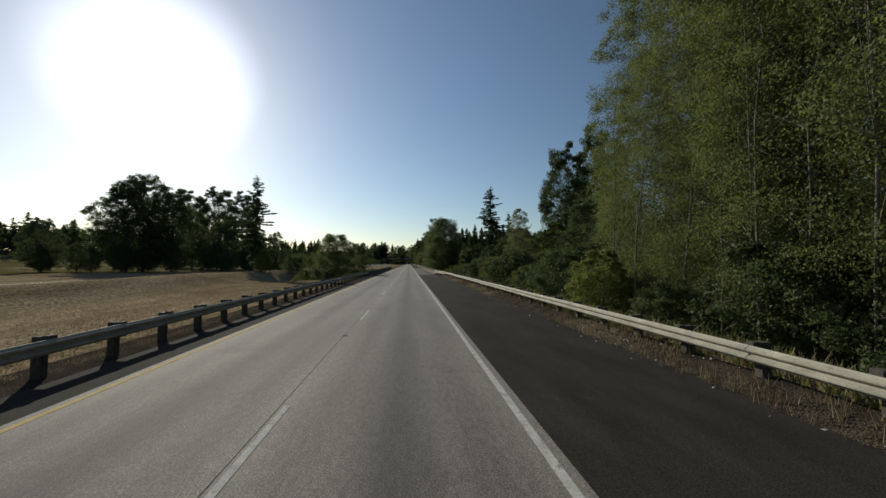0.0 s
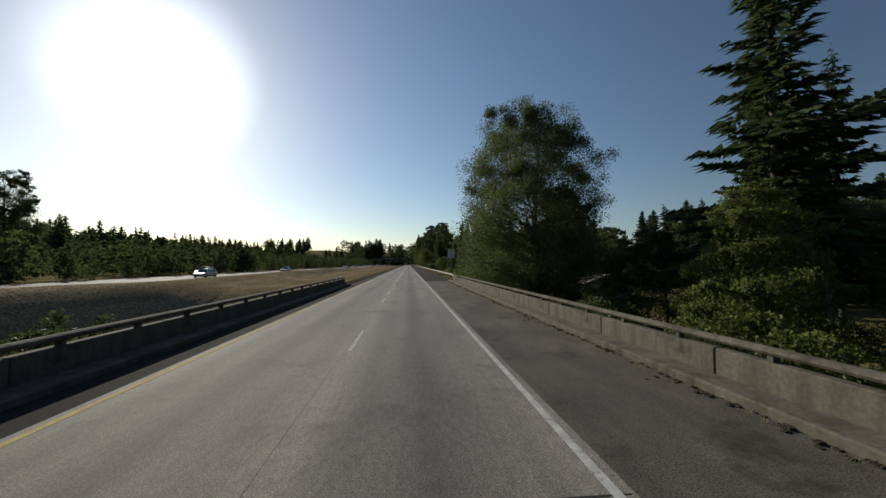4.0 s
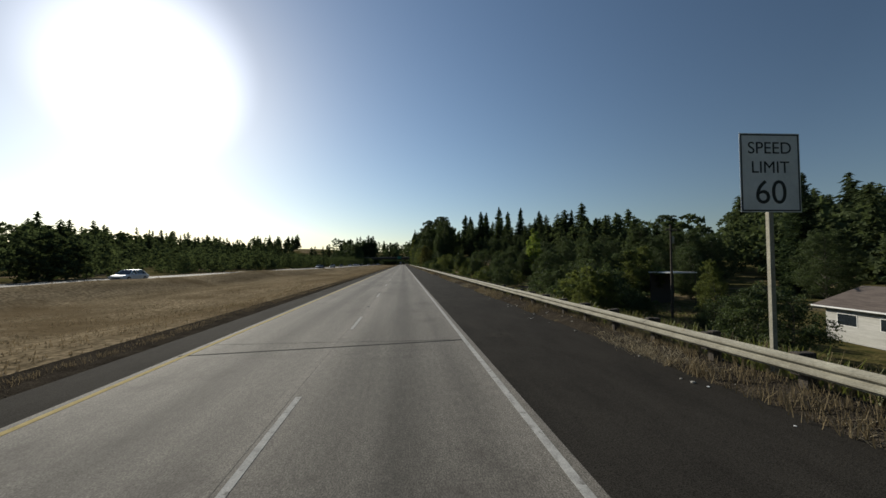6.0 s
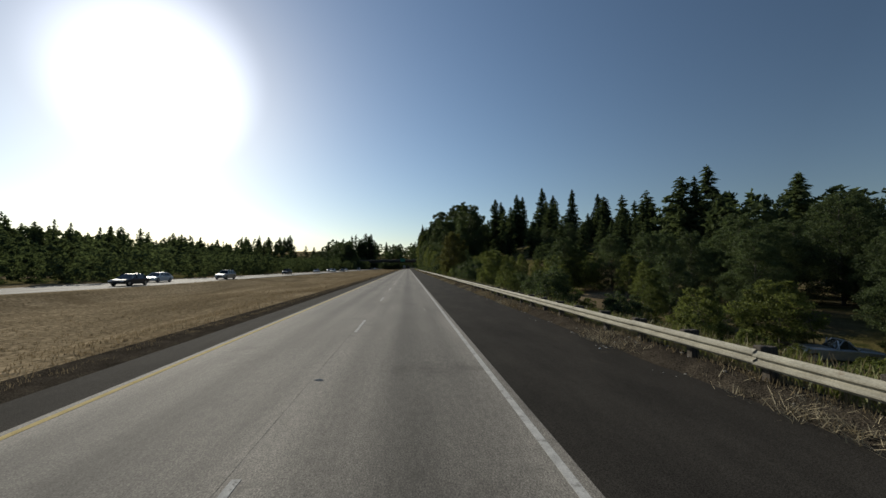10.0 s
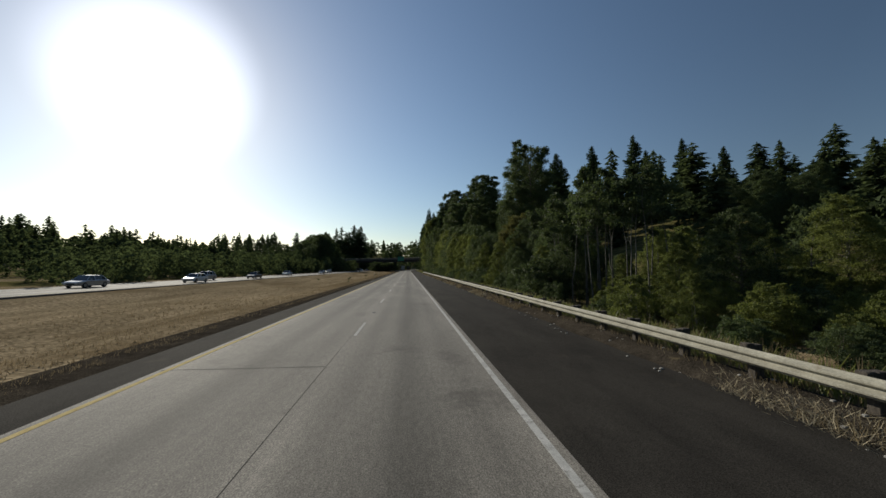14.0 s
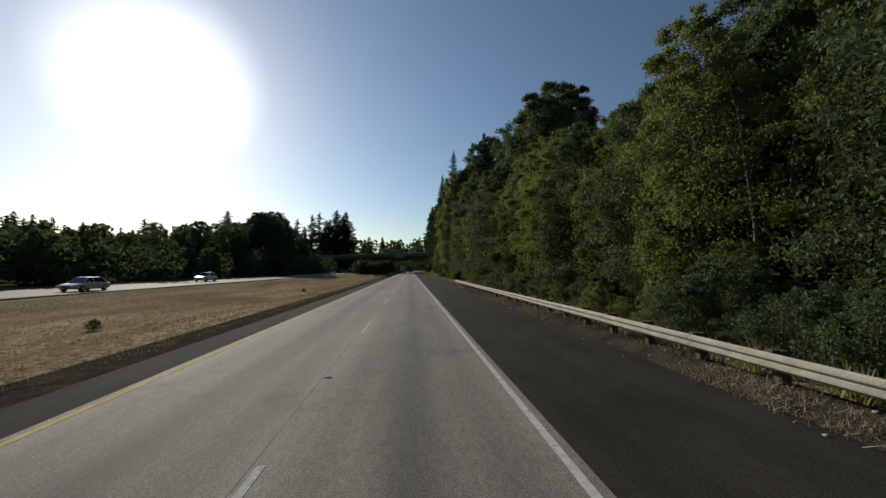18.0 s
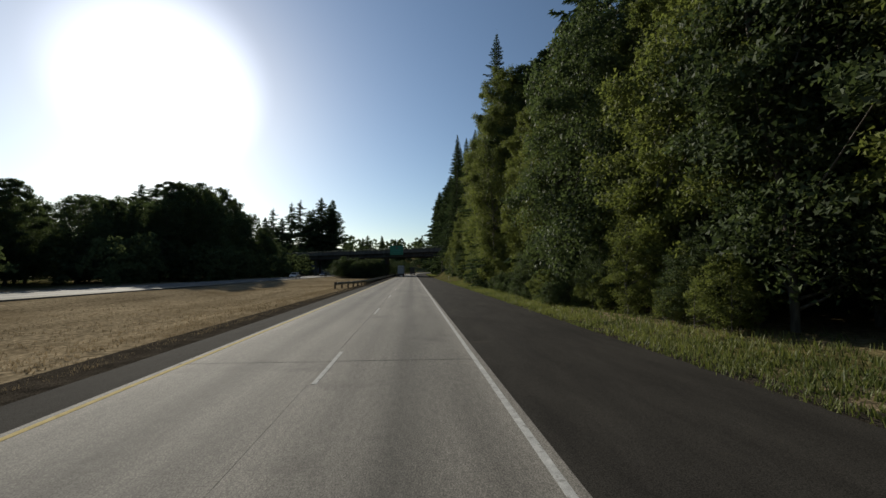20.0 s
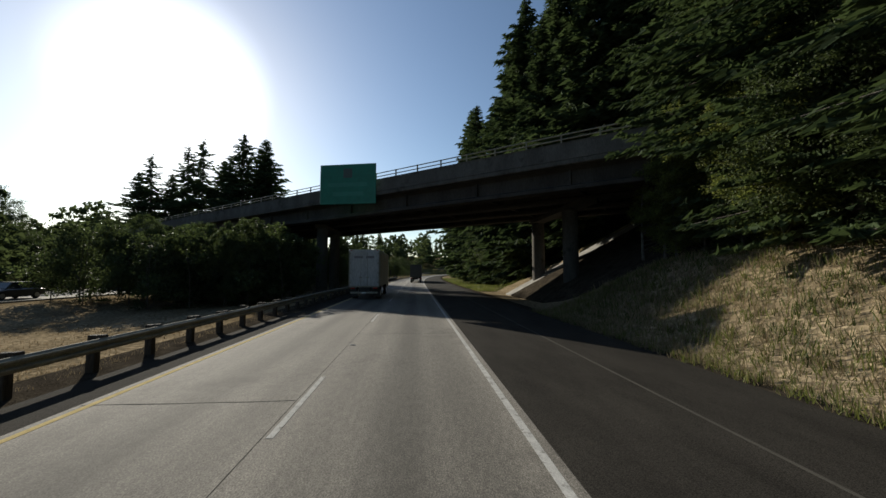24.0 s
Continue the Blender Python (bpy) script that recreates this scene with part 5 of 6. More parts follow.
car("pickup", "abandoned dusty pale pickup half hidden in weeds", M_PAINT_SILVER, pose(31.9, 306, ground_z(31.9, 306), 0, 0, 65), 5.2, 1.9, 1.7, 0.8, True)

# ---------------------------------------------------------------- woods
K_BIG = tree_kind("broadleaf_tree", broadleaf(3, 26, 12.5, 1.0, 85000, 0.19, 460, taper=0.25), M_BARK, M_LEAF, "tall dark green broadleaf tree in full leaf")
K_ROUND = tree_kind("broadleaf_tree", broadleaf(13, 26, 19, 0.5, 200000, 0.13, 620, taper=0.17), M_BARK, M_LEAF_ROUND, "tall wide round-headed green tree")
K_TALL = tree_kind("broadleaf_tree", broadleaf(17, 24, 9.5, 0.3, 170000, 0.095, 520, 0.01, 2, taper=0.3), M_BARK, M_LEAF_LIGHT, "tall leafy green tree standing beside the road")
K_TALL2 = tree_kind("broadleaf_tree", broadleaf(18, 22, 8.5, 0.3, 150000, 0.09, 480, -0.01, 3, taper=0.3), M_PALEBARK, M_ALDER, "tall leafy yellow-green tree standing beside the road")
K_OAK = tree_kind("broadleaf_tree", broadleaf(5, 18, 12, 0.2, 46000, 0.16, 360, taper=0.3), M_BARK, M_LEAF, "round dark green broadleaf tree in full leaf")
K_NEAR = tree_kind("small_tree", broadleaf(4, 14, 8, 0.3, 62000, 0.105, 330, 0, 2, taper=0.35), M_BARK, M_LEAF, "leafy dark green roadside tree")
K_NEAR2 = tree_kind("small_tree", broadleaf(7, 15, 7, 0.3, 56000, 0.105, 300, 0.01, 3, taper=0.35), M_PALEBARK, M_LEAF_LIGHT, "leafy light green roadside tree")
K_COTTON = tree_kind("cottonwood_tree", broadleaf(6, 28, 13, 3.0, 74000, 0.18, 320, taper=0.12), M_BARK, M_LEAF, "tall lumpy cottonwood standing above the wood")
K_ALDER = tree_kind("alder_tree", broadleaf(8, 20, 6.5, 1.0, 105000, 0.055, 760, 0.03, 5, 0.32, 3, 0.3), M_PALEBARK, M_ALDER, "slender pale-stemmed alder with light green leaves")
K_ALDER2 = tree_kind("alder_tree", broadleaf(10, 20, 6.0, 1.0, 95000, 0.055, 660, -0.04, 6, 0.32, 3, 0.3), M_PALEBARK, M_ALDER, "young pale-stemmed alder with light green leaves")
K_POPLAR = tree_kind("poplar_tree", broadleaf(9, 13, 5, 0.8, 7000, 0.27, 110), M_BARK, M_LEAF_YELLOW, "young poplar with bright yellow-green leaves")
K_BARE = tree_kind("alder_tree", broadleaf(19, 11, 5.0, 6.2, 9000, 0.12, 90, 0.02, 6, 0.8, 4), M_PALEBARK, M_LEAF, "thin pale bare-stemmed alder with a small crown")
K_MAPLE = tree_kind("maple_tree", broadleaf(12, 14, 10.5, 1.0, 52000, 0.15, 260, taper=0.3), M_BARK, M_LEAF_RUST, "maple with rust-tinged olive leaves")
K_BUSH = tree_kind("bush", broadleaf(15, 4.5, 5.5, 0.1, 17000, 0.1, 170, 0, 4, taper=0.3), M_BARK, M_LEAF, "dense dark green roadside bush", "bush")
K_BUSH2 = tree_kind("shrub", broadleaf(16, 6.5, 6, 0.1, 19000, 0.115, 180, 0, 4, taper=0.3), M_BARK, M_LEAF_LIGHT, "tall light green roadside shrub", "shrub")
K_FIR = tree_kind("fir_tree", conifer(21, 30, 11, 1.2, 56, 0.5, 7, 0.5, 0.65), M_BARK, M_NEEDLE, "tall dark fir with drooping boughs")
K_FIR_NEAR = tree_kind("fir_tree", conifer(27, 32, 10, 0.5, 66, 0.17, 8, 0.35), M_BARK, M_NEEDLE, "tall dark fir with drooping boughs beside the road")
K_FIR3 = tree_kind("fir_tree", conifer(24, 30, 10.5, 2.0, 50, 0.5, 7, 0.65, 0.65), M_BARK, M_NEEDLE, "tall dark fir with uneven boughs")
K_FIR2 = tree_kind("fir_tree", conifer(22, 28, 7.5, 5, 36, 0.45, 6, 0.85, 0.7), M_BARK, M_NEEDLE, "ragged dark fir with gaps between its boughs")


def belt(label, seed, count, place, fine=1.0):
    """A far wood as one object: many rough trees joined. fine: how fully each is leafed."""
    rng = np.random.default_rng(seed)
    shapes = [(conifer(31 + i, 30, (12.5, 9.0, 11.0)[i], 1, int(20 * fine), 1.35 / fine ** 0.6, 6, (0.4, 0.75, 0.55)[i], 0.6)[1], 30) for i in range(3)] + \
             [(broadleaf(41 + i, 20, (14, 11, 16)[i], 0.5, int(560 * fine), 1.1 / fine ** 0.6, 84, taper=(0.35, 0.55, 0.2)[i])[1], 20) for i in range(3)]
    g = Geo(3)
    for _ in range(count):
        x, y, size, kind = place(rng)
        s, own = shapes[rng.integers(0, 3) + (0 if kind else 3)]
        k = size / own
        wd = k * (rng.uniform(0.95, 1.5) if kind else rng.uniform(0.8, 1.35))
        g.join(s, Matrix.Translation((x, y, ground_z(x, y) - 0.3)) @ Matrix.Rotation(rng.uniform(0, 6.28), 4, "Z") @ Matrix.Diagonal((wd, wd, k, 1)))
    return thing("far_woods", g, M_WOODS, label, "woods", kind="stuff")


def left_wood(r):
    y = r.uniform(330, 1250)
    kind = r.random() < 0.55
    return r.uniform(-420, -290), y, r.uniform(23, 40) if kind else r.uniform(19, 30), kind


def left_low(r):
    return r.uniform(-150, -80), r.uniform(190, 900), r.uniform(7, 13), False


def left_hedge(r):
    y = r.uniform(150, 1000)
    return r.uniform(-72, -47.5) + float(bend(y)), y, r.uniform(4.5, 8.0) + 2.5 * float(smooth(480, 560, y)), False


def right_wood(r):
    y = r.uniform(400, 1100)
    kind = r.random() < 0.6
    x = r.uniform(55, 200)
    low = 0.5 if y < 490 and x < 110 else 0.8 if y < 640 else 1.0
    return x + float(bend(y)), y, (r.uniform(24, 36) if kind else r.uniform(14, 22)) * low, kind


def right_far(r):
    kind = r.random() < 0.4
    x, y = r.uniform(110, 250), r.uniform(60, 430)
    if 0.5 < (x - 95) / max(1, y - 268) < 0.92:
        x += 75
    return x, y, r.uniform(20, 34) * (1.15 if r.random() < 0.25 else 1.0) if kind else r.uniform(16, 29), kind


def end_wood(r):
    return r.uniform(-200, 420), r.uniform(1160, 1330), r.uniform(22, 40), r.random() < 0.5


belt("distant mixed wood of firs and broadleaf trees", 51, 380, left_wood, 0.6)
belt("low broadleaf wood beyond the opposite carriageway", 52, 360, left_low, 0.8)
belt("dense hedge of broadleaf bushes along the opposite carriageway", 56, 600, left_hedge)
belt("wooded hillside of firs and broadleaf trees", 53, 370, right_wood, 0.9)
belt("dark fir wood across the valley", 54, 400, right_far, 0.85)
belt("far wood where the road runs out of sight", 55, 140, end_wood, 0.6)

# left of the road at the start
plant(K_FIR2, -31.4, 79, 20.2, wide=1.5, group="trees by the field")
for x, y, tall in ((-84, 118, 28), (-72, 119, 26), (-78, 116, 30), (-62, 128, 17), (-100, 110, 15), (-50, 122, 14)):
    plant(K_OAK, x, y, tall, "trees by the field")
for x, y, tall in ((-84, 170, 38), (-95, 171, 32), (-74, 173, 33), (-62, 178, 17), (-104, 180, 20)):
    plant(K_COTTON, x, y, tall, "trees by the field")
plant(K_ROUND, -16.3, 83.0, 11.0, z=-1.6, wide=1.1)
plant(K_NEAR, -13.0, 92.5, 9.4, z=-2.8)
for x, y, tall in ((-12.5, 78, 3.6), (-17, 74, 4.2), (-22, 80, 5.2), (-11.5, 99, 5.6), (-15, 103, 6.4), (-20, 95, 6.8), (-12.0, 110, 5.8), (-18, 113, 6.2), (-13.5, 120, 5.4), (-24, 104, 6.0), (-12, 129, 5.2), (-19, 126, 5.0), (-27, 90, 4.8), (-28, 74, 4.0)):
    plant((K_BUSH, K_BUSH2, K_BUSH)[int(x * y) % 3], x, y, tall, "shrubs below the bridge")

for x, y, tall in ((-98, 108, 7), (-91, 110, 8), (-85, 107, 7), (-79, 109, 9), (-73, 110, 8), (-67, 112, 8), (-60, 116, 8), (-54, 114, 7), (-47, 116, 8), (-41, 120, 7), (-36, 96, 6), (-39, 100, 7), (-34, 104, 6)):
    plant(K_OAK, x, y, tall, "brush below the trees by the field")

# first stretch, right: alders behind the rail, then shrubs
r = np.random.default_rng(61)
for y in np.arange(-2, 25.5, 3.2):
    plant(K_ALDER, 14.5 + r.uniform(-1.5, 2.5), y + r.uniform(-1, 1), r.uniform(17, 23), "alders by the rail")
    plant(K_ALDER2, 20.5 + r.uniform(-2, 4), y + r.uniform(-1, 2), r.uniform(24, 31), "alders by the rail")
for y in np.arange(4, 64, 4.0):
    plant(K_BUSH2 if r.random() < 0.6 else K_BUSH, 11.3 + r.uniform(-0.8, 1.6), y + r.uniform(-1, 1), r.uniform(2.4, 4.6), "shrubs behind the rail")
plant(K_COTTON, 33.6, 76, 36, "trees by the bridge", wide=0.72)
plant(K_COTTON, 42.9, 79, 37, "trees by the bridge", wide=0.75)
plant(K_FIR, 50, 84, 27, "trees by the bridge")
plant(K_FIR, 29, 88, 19, "trees by the bridge")
for y in np.arange(42, 150, 6.5):
    plant(K_BUSH2 if r.random() < 0.5 else K_BUSH, 13.5 + r.uniform(-2, 3.5), y, r.uniform(5.5, 7.5) + (1.5 if y > 80 else -1.0), "shrubs below the bridge", z=ground_z(14, y))
    plant((K_NEAR, K_NEAR2)[int(y) % 2], 24 + r.uniform(-3, 6), y + 3, r.uniform(9, 13) + 2.5, "trees below the bridge", wide=1.25)
plant(K_NEAR, 16.8, along(2.0) + 13, 11.5, "trees by the bridge")
plant(K_ALDER, 19.5, along(2.0) + 6, 16, "trees by the bridge")
plant(K_FIR2, 32.8, 145, 43, "firs in the valley", wide=1.4)
plant(K_FIR2, 40.3, 146, 28, "firs in the valley")
plant(K_FIR2, 36.5, 150, 26, "firs in the valley")
for x, y, tall in ((92, 203, 45), (96, 203, 49), (100, 204, 48), (104, 203, 46), (98, 207, 43), (108, 205, 36), (121, 213, 42)):
    plant(K_FIR3, x, y, tall * 1.12, "firs in the valley", wide=1.0)
plant(K_ROUND, 14.8, 160.0, 27.9, "trees by the bridge", turn=0.6, wide=0.92)
plant(K_NEAR, 19.5, along(5.0) + 18, 17, "trees by the bridge")
plant(K_BUSH, 12.5, along(5.0) + 22, 4.0, "trees by the bridge")

# the valley; the view to the yard is open
def open_ground(x, y):
    return 222 < y < 305 and 0.42 < x / (y - 199.2) < 0.95


plant(K_POPLAR, 50.8, 310.4, 18.0)
for x, y, tall in ((74, 288, 9.0), (79, 291, 8.0), (70, 293, 7.0)):
    plant(K_POPLAR, x, y, tall, "yellowing trees behind the yard", wide=1.25)
for x, y, tall in ((50, 312, 11), (57, 308, 12), (64, 311, 13), (71, 306, 12), (78, 312, 14), (54, 322, 14), (62, 326, 15), (70, 322, 15), (80, 328, 16), (88, 318, 15), (48, 330, 13), (76, 338, 17), (92, 332, 17)):
    plant(K_OAK, x, y, tall, "trees beyond the yard")
for x, y, tall in ((26, 240, 7), (30, 247, 9), (36, 255, 8), (24, 262, 6), (56, 238, 9), (62, 246, 10), (70, 256, 12), (64, 300, 11), (72, 310, 13), (42, 322, 10), (34, 330, 9), (28, 318, 7), (82, 290, 14), (90, 270, 15), (76, 230, 14), (86, 222, 16), (58, 262, 7)):
    if not open_ground(x, y):
        plant(K_OAK, x, y, tall, "trees in the valley")
for x, y, tall in ((60, 200, 22), (72, 204, 24), (66, 212, 18), (84, 240, 26), (94, 250, 27)):
    plant(K_FIR, x, y, tall, "firs in the valley")
for y in np.arange(196, 262, 7.5):
    x = 26 + r.uniform(-3, 6)
    if not open_ground(x, y):
        plant(K_BUSH, x, y, r.uniform(3.5, 6.0), "shrubs in the valley")
for x, y, tall in ((16, 203, 5.0), (20, 206, 6.5), (22, 212, 7), (17.5, 209, 5.5), (26, 216, 8), (29, 221, 8), (36, 211, 7)):
    plant((K_NEAR, K_BUSH, K_NEAR2, K_BUSH)[r.integers(0, 4)], x, y, tall, "shrubs in the valley")
for x, y, tall in ((40, 236, 9), (47, 243, 10), (60, 258, 9), (64, 268, 10)):
    plant(K_OAK, x, y, tall, "trees in the valley")
for x, y, tall in ((20, 221.5, 8.5), (23.5, 226, 8.5), (19, 215, 6.5), (25, 219, 9.5), (27, 227, 8)):
    plant(K_NEAR, x, y, tall, "trees in the valley")
plant(K_BUSH2, 18.5, along(6.8) + 14, 7.0, "shrubs in the valley")
plant(K_BUSH, 19.5, along(7.2) + 12, 6.5, "shrubs in the valley")

for x, y, tall in ((33, 300, 8.5), (40, 306, 9.5), (47, 312, 9.0), (54, 318, 10), (38, 324, 8), (38, 318, 9), (46, 327, 10), (56, 333, 11), (62, 322, 10), (33, 338, 9), (52, 344, 10), (44, 340, 9), (26, 340, 8.5), (66, 338, 12)):
    plant((K_OAK, K_NEAR, K_OAK)[r.integers(0, 3)], x, y, tall, "trees in the valley")
for x, y, tall in ((15, 296, 2.6), (18, 303, 3.2), (17, 309, 3.8), (22, 307, 4.6), (31, 291, 5.0), (36, 294, 5.5), (19.5, 290, 2.4)):
    plant((K_BUSH, K_BUSH2)[r.integers(0, 2)], x, y, tall, "shrubs in the valley")

# shrubs and trees that close in on the right
for y in np.arange(312, 440, 4.6):
    k = (K_BUSH, K_BUSH2, K_BUSH, K_BUSH2)[r.integers(0, 4)]
    if not 399 < y < 432:
        plant(k, 14.0 + r.uniform(-2, 3), y, r.uniform(3.0, 5.2), "shrubs behind the rail")
    plant((K_BUSH2, K_NEAR2)[int(y * 3) % 2], 25 + r.uniform(-4, 9), y + r.uniform(-2, 2), r.uniform(6, 10) * (0.72 if y < 375 else 0.9), "trees behind the rail", wide=1.2)
for x, y, tall, kind in ((12.2, 406, 3.4, K_NEAR2), (11.0, 408.6, 2.8, K_BUSH2), (11.6, 422, 4.4, K_BUSH), (12.6, 414, 2.0, K_BUSH2), (11.2, 428, 2.6, K_BUSH), (10.6, 402, 1.8, K_BUSH), (14.4, 418, 10.5, K_BARE), (15.6, 421.5, 11.0, K_BARE), (14.0, 424.5, 9.5, K_BARE), (16.0, 415, 10.0, K_BARE)):
    plant(kind, x, y, tall, "shrubs and stems behind the rail")
plant(K_MAPLE, 13.2, along(13.0) + 22.8, 14.0, wide=0.8)
for y in np.arange(412, 585, 5.0):
    tall = 5.0 + max(0.0, (y - 435) * 0.117)
    plant((K_NEAR, K_NEAR2, K_NEAR2)[r.integers(0, 3)], 15.4 + r.uniform(-1.5, 1.8), y, tall + r.uniform(-1.2, 1.5), "trees behind the rail")
    plant(K_OAK, 22 + r.uniform(-2, 4), y + 2, max(tall * 1.02 + 1.0, 10.0 if y > 436 else 0.0) + r.uniform(-1.5, 1.5), "trees behind the rail")
    plant((K_BUSH, K_BUSH2)[r.integers(0, 2)], 11.0 + r.uniform(-0.5, 1.3), y + r.uniform(-2, 2), r.uniform(1.6, 3.2), "shrubs behind the rail")
for y in np.arange(438, 553, 1.9):
    plant((K_BUSH, K_BUSH2, K_BUSH)[r.integers(0, 3)], 9.3 + r.uniform(-0.4, 0.8), y, r.uniform(1.0, 2.3), "low brush behind the rail")
for x, y, tall in ((35.8, 499, 37.8), (39.5, 507, 33), (32, 495, 26)):
    plant(K_COTTON, x, y, tall, "trees on the hillside")
for x, y, tall in ((24.5, 519, 24), (31, 528, 23), (22.5, 533, 17)):
    plant(K_BIG, x, y, tall, "trees on the hillside")
plant(K_COTTON, 43, 512, 34, "trees on the hillside")
plant(K_BIG, 23, 562, 33, "trees on the hillside")
plant(K_BIG, 26, 570, 33, "trees on the hillside")
plant(K_COTTON, 41, 597, 52, "trees on the hillside")
plant(K_BIG, 46, 605, 51, "trees on the hillside")
plant(K_COTTON, 27, 640, 48, "trees on the hillside")
plant(K_BIG, 34, 655, 52, "trees on the hillside")
plant(K_COTTON, 31, 603, 46, "trees on the hillside")
plant(K_MAPLE, 20.5, along(16.0) + 13, 12.5)
for x, y, tall in ((63, 541, 42), (79, 541, 40), (98, 541, 41), (121, 541, 37), (141, 541, 36), (70, 552, 38), (88, 556, 37), (48.4, 533, 35), (110, 550, 36)):
    plant(K_FIR, x, y, tall, "firs on the hillside")

# the tall wall of trees before the flyover
for y in np.arange(586, 688, 6.0):
    far = 14.0 if y < 645 else 18.5
    plant((K_FIR, K_FIR3, K_FIR2, K_BIG)[r.integers(0, 4)], far + 4.5 + r.uniform(-1, 4), y, r.uniform(30, 37) * (0.66 if 611 < y < 650 else 1.0), "tall trees before the flyover")
    plant((K_TALL, K_TALL2, K_TALL, K_TALL)[r.integers(0, 4)], far - 0.8 + r.uniform(-0.8, 1.5), y + 2.5, r.uniform(15, 22), "tall trees before the flyover")
for y in np.arange(570, 648, 3.6):
    plant((K_NEAR, K_NEAR2)[r.integers(0, 2)], 12.4 + r.uniform(-0.6, 1.2), y, r.uniform(3.5, 7.0), "small trees before the flyover", wide=1.3)
for x, y, tall in ((14.6, 672, 40), (18, 657, 35), (15.5, 678, 41), (16.5, 664, 37), (13.8, 620, 24), (19.5, 668, 38), (17.2, 683, 39), (20.5, 676, 37), (21, 650, 36)):
    plant(K_FIR_NEAR, x, y, tall * 1.06, "tall trees before the flyover", wide=1.08)
plant(K_FIR_NEAR, 12.6, 607, 36, "tall trees before the flyover", wide=1.1)
plant(K_TALL, 12.4, 603, 31, "tall trees before the flyover", wide=0.8)
plant(K_TALL, 13.0, 611, 27, "tall trees before the flyover", wide=0.7)
for y in np.arange(618, 668, 0.9):
    plant((K_BUSH, K_BUSH, K_BUSH2)[r.integers(0, 3)], 10.9 + r.uniform(-0.9, 2.2), y, r.uniform(0.7, 1.9), "low brush on the bank")
for y in np.arange(578, 616, 1.7):
    plant((K_BUSH, K_BUSH2, K_BUSH)[r.integers(0, 3)], 10.4 + r.uniform(-0.7, 0.9), y, r.uniform(1.2, 2.6), "low brush before the flyover")
for y in np.arange(638, 690, 2.6):
    plant((K_NEAR2, K_NEAR2, K_NEAR, K_NEAR2)[r.integers(0, 4)], (12.0 if y < 671 else 15.0) + r.uniform(-0.9, 1.2), y, r.uniform(4.0, 9.0), "small trees on the bank", wide=1.25)
for y in np.arange(655, 690, 5.0):
    plant((K_TALL, K_TALL2)[r.integers(0, 2)], 18.5 + r.uniform(-1, 1.5), y, r.uniform(16, 22), "tall trees before the flyover")
for x, y, tall in ((17.5, 722, 37), (20, 714, 36), (25, 730, 38), (16.5, 738, 34), (30, 716, 36), (36, 724, 36), (15.5, 768, 42), (21, 752, 36), (42, 716, 34), (22, 709, 37), (27, 704, 36), (19, 730, 38), (23, 742, 35), (33, 735, 37), (29, 722, 35), (14.5, 752, 36), (18, 780, 38), (38, 712, 37), (46, 706, 36), (18.5, 716, 35), (24, 718, 36), (27.5, 711, 37), (31, 708, 38), (34, 715, 36), (17, 727, 35), (22, 735, 36), (26, 745, 36)):
    plant(K_FIR, x + float(bend(y)), y, tall * 1.17, "firs past the flyover", wide=1.1)
for y in np.arange(722, 900, 9.0):
    plant(K_OAK, 13.5 + float(bend(y)) + r.uniform(-0.5, 2), y, r.uniform(8, 14), "trees past the flyover")

for x, y, tall in ((15.5, 716, 7.5), (17, 723, 9), (18.5, 731, 9.5), (15, 737, 7), (19.5, 741, 9), (16.5, 747, 8)):
    plant((K_NEAR2, K_BUSH2)[int(y) % 2], x, y, tall, "light green trees past the flyover")

# dark shrubs and small trees in the median under the flyover
for k in range(30):
    y = r.uniform(700, 748)
    plant((K_NEAR, K_OAK, K_BUSH)[k % 3], r.uniform(-31, -11.5) + float(bend(y)), y, r.uniform(6.8, 8.6), "trees under the flyover")

# left of the far road, towards the end
for x, y, tall in ((-88, 795, 36), (-84, 799, 34), (-77, 796, 41), (-71, 794, 44), (-67, 800, 39), (-64, 797, 40), (-58, 794, 44), (-54, 800, 42), (-51, 795, 47), (-94, 798, 30), (-83, 674, 26), (-116, 671, 25), (-110, 691, 25), (-104, 700, 23), (-125, 690, 24)):
    plant((K_FIR2, K_FIR3)[r.integers(0, 2)], x, y, tall * 1.08, "ragged firs across the far road", wide=1.4)
for y in np.arange(560, 736, 7.5):
    tall = float(np.interp(y, (560, 600, 640, 660, 687, 697, 710, 720, 735), (9, 13, 19, 26, 31, 29, 25, 20, 12)))
    plant((K_OAK, K_COTTON, K_BIG)[r.integers(0, 3)], -63 + r.uniform(-4, 3), y, tall * r.uniform(0.9, 1.06), "trees across the far road")
    plant(K_OAK, -76 + r.uniform(-6, 6), y + 3, tall * r.uniform(0.85, 1.05), "trees across the far road")
for y in np.arange(765, 930, 10):
    plant(K_OAK, -18 + float(bend(y)) + r.uniform(-6, 4), y, r.uniform(8, 13), "trees past the flyover")
for y in np.arange(800, 1000, 12):
    plant(K_OAK, -54 + float(bend(y)) + r.uniform(-8, 6), y, r.uniform(10, 17), "trees past the flyover")

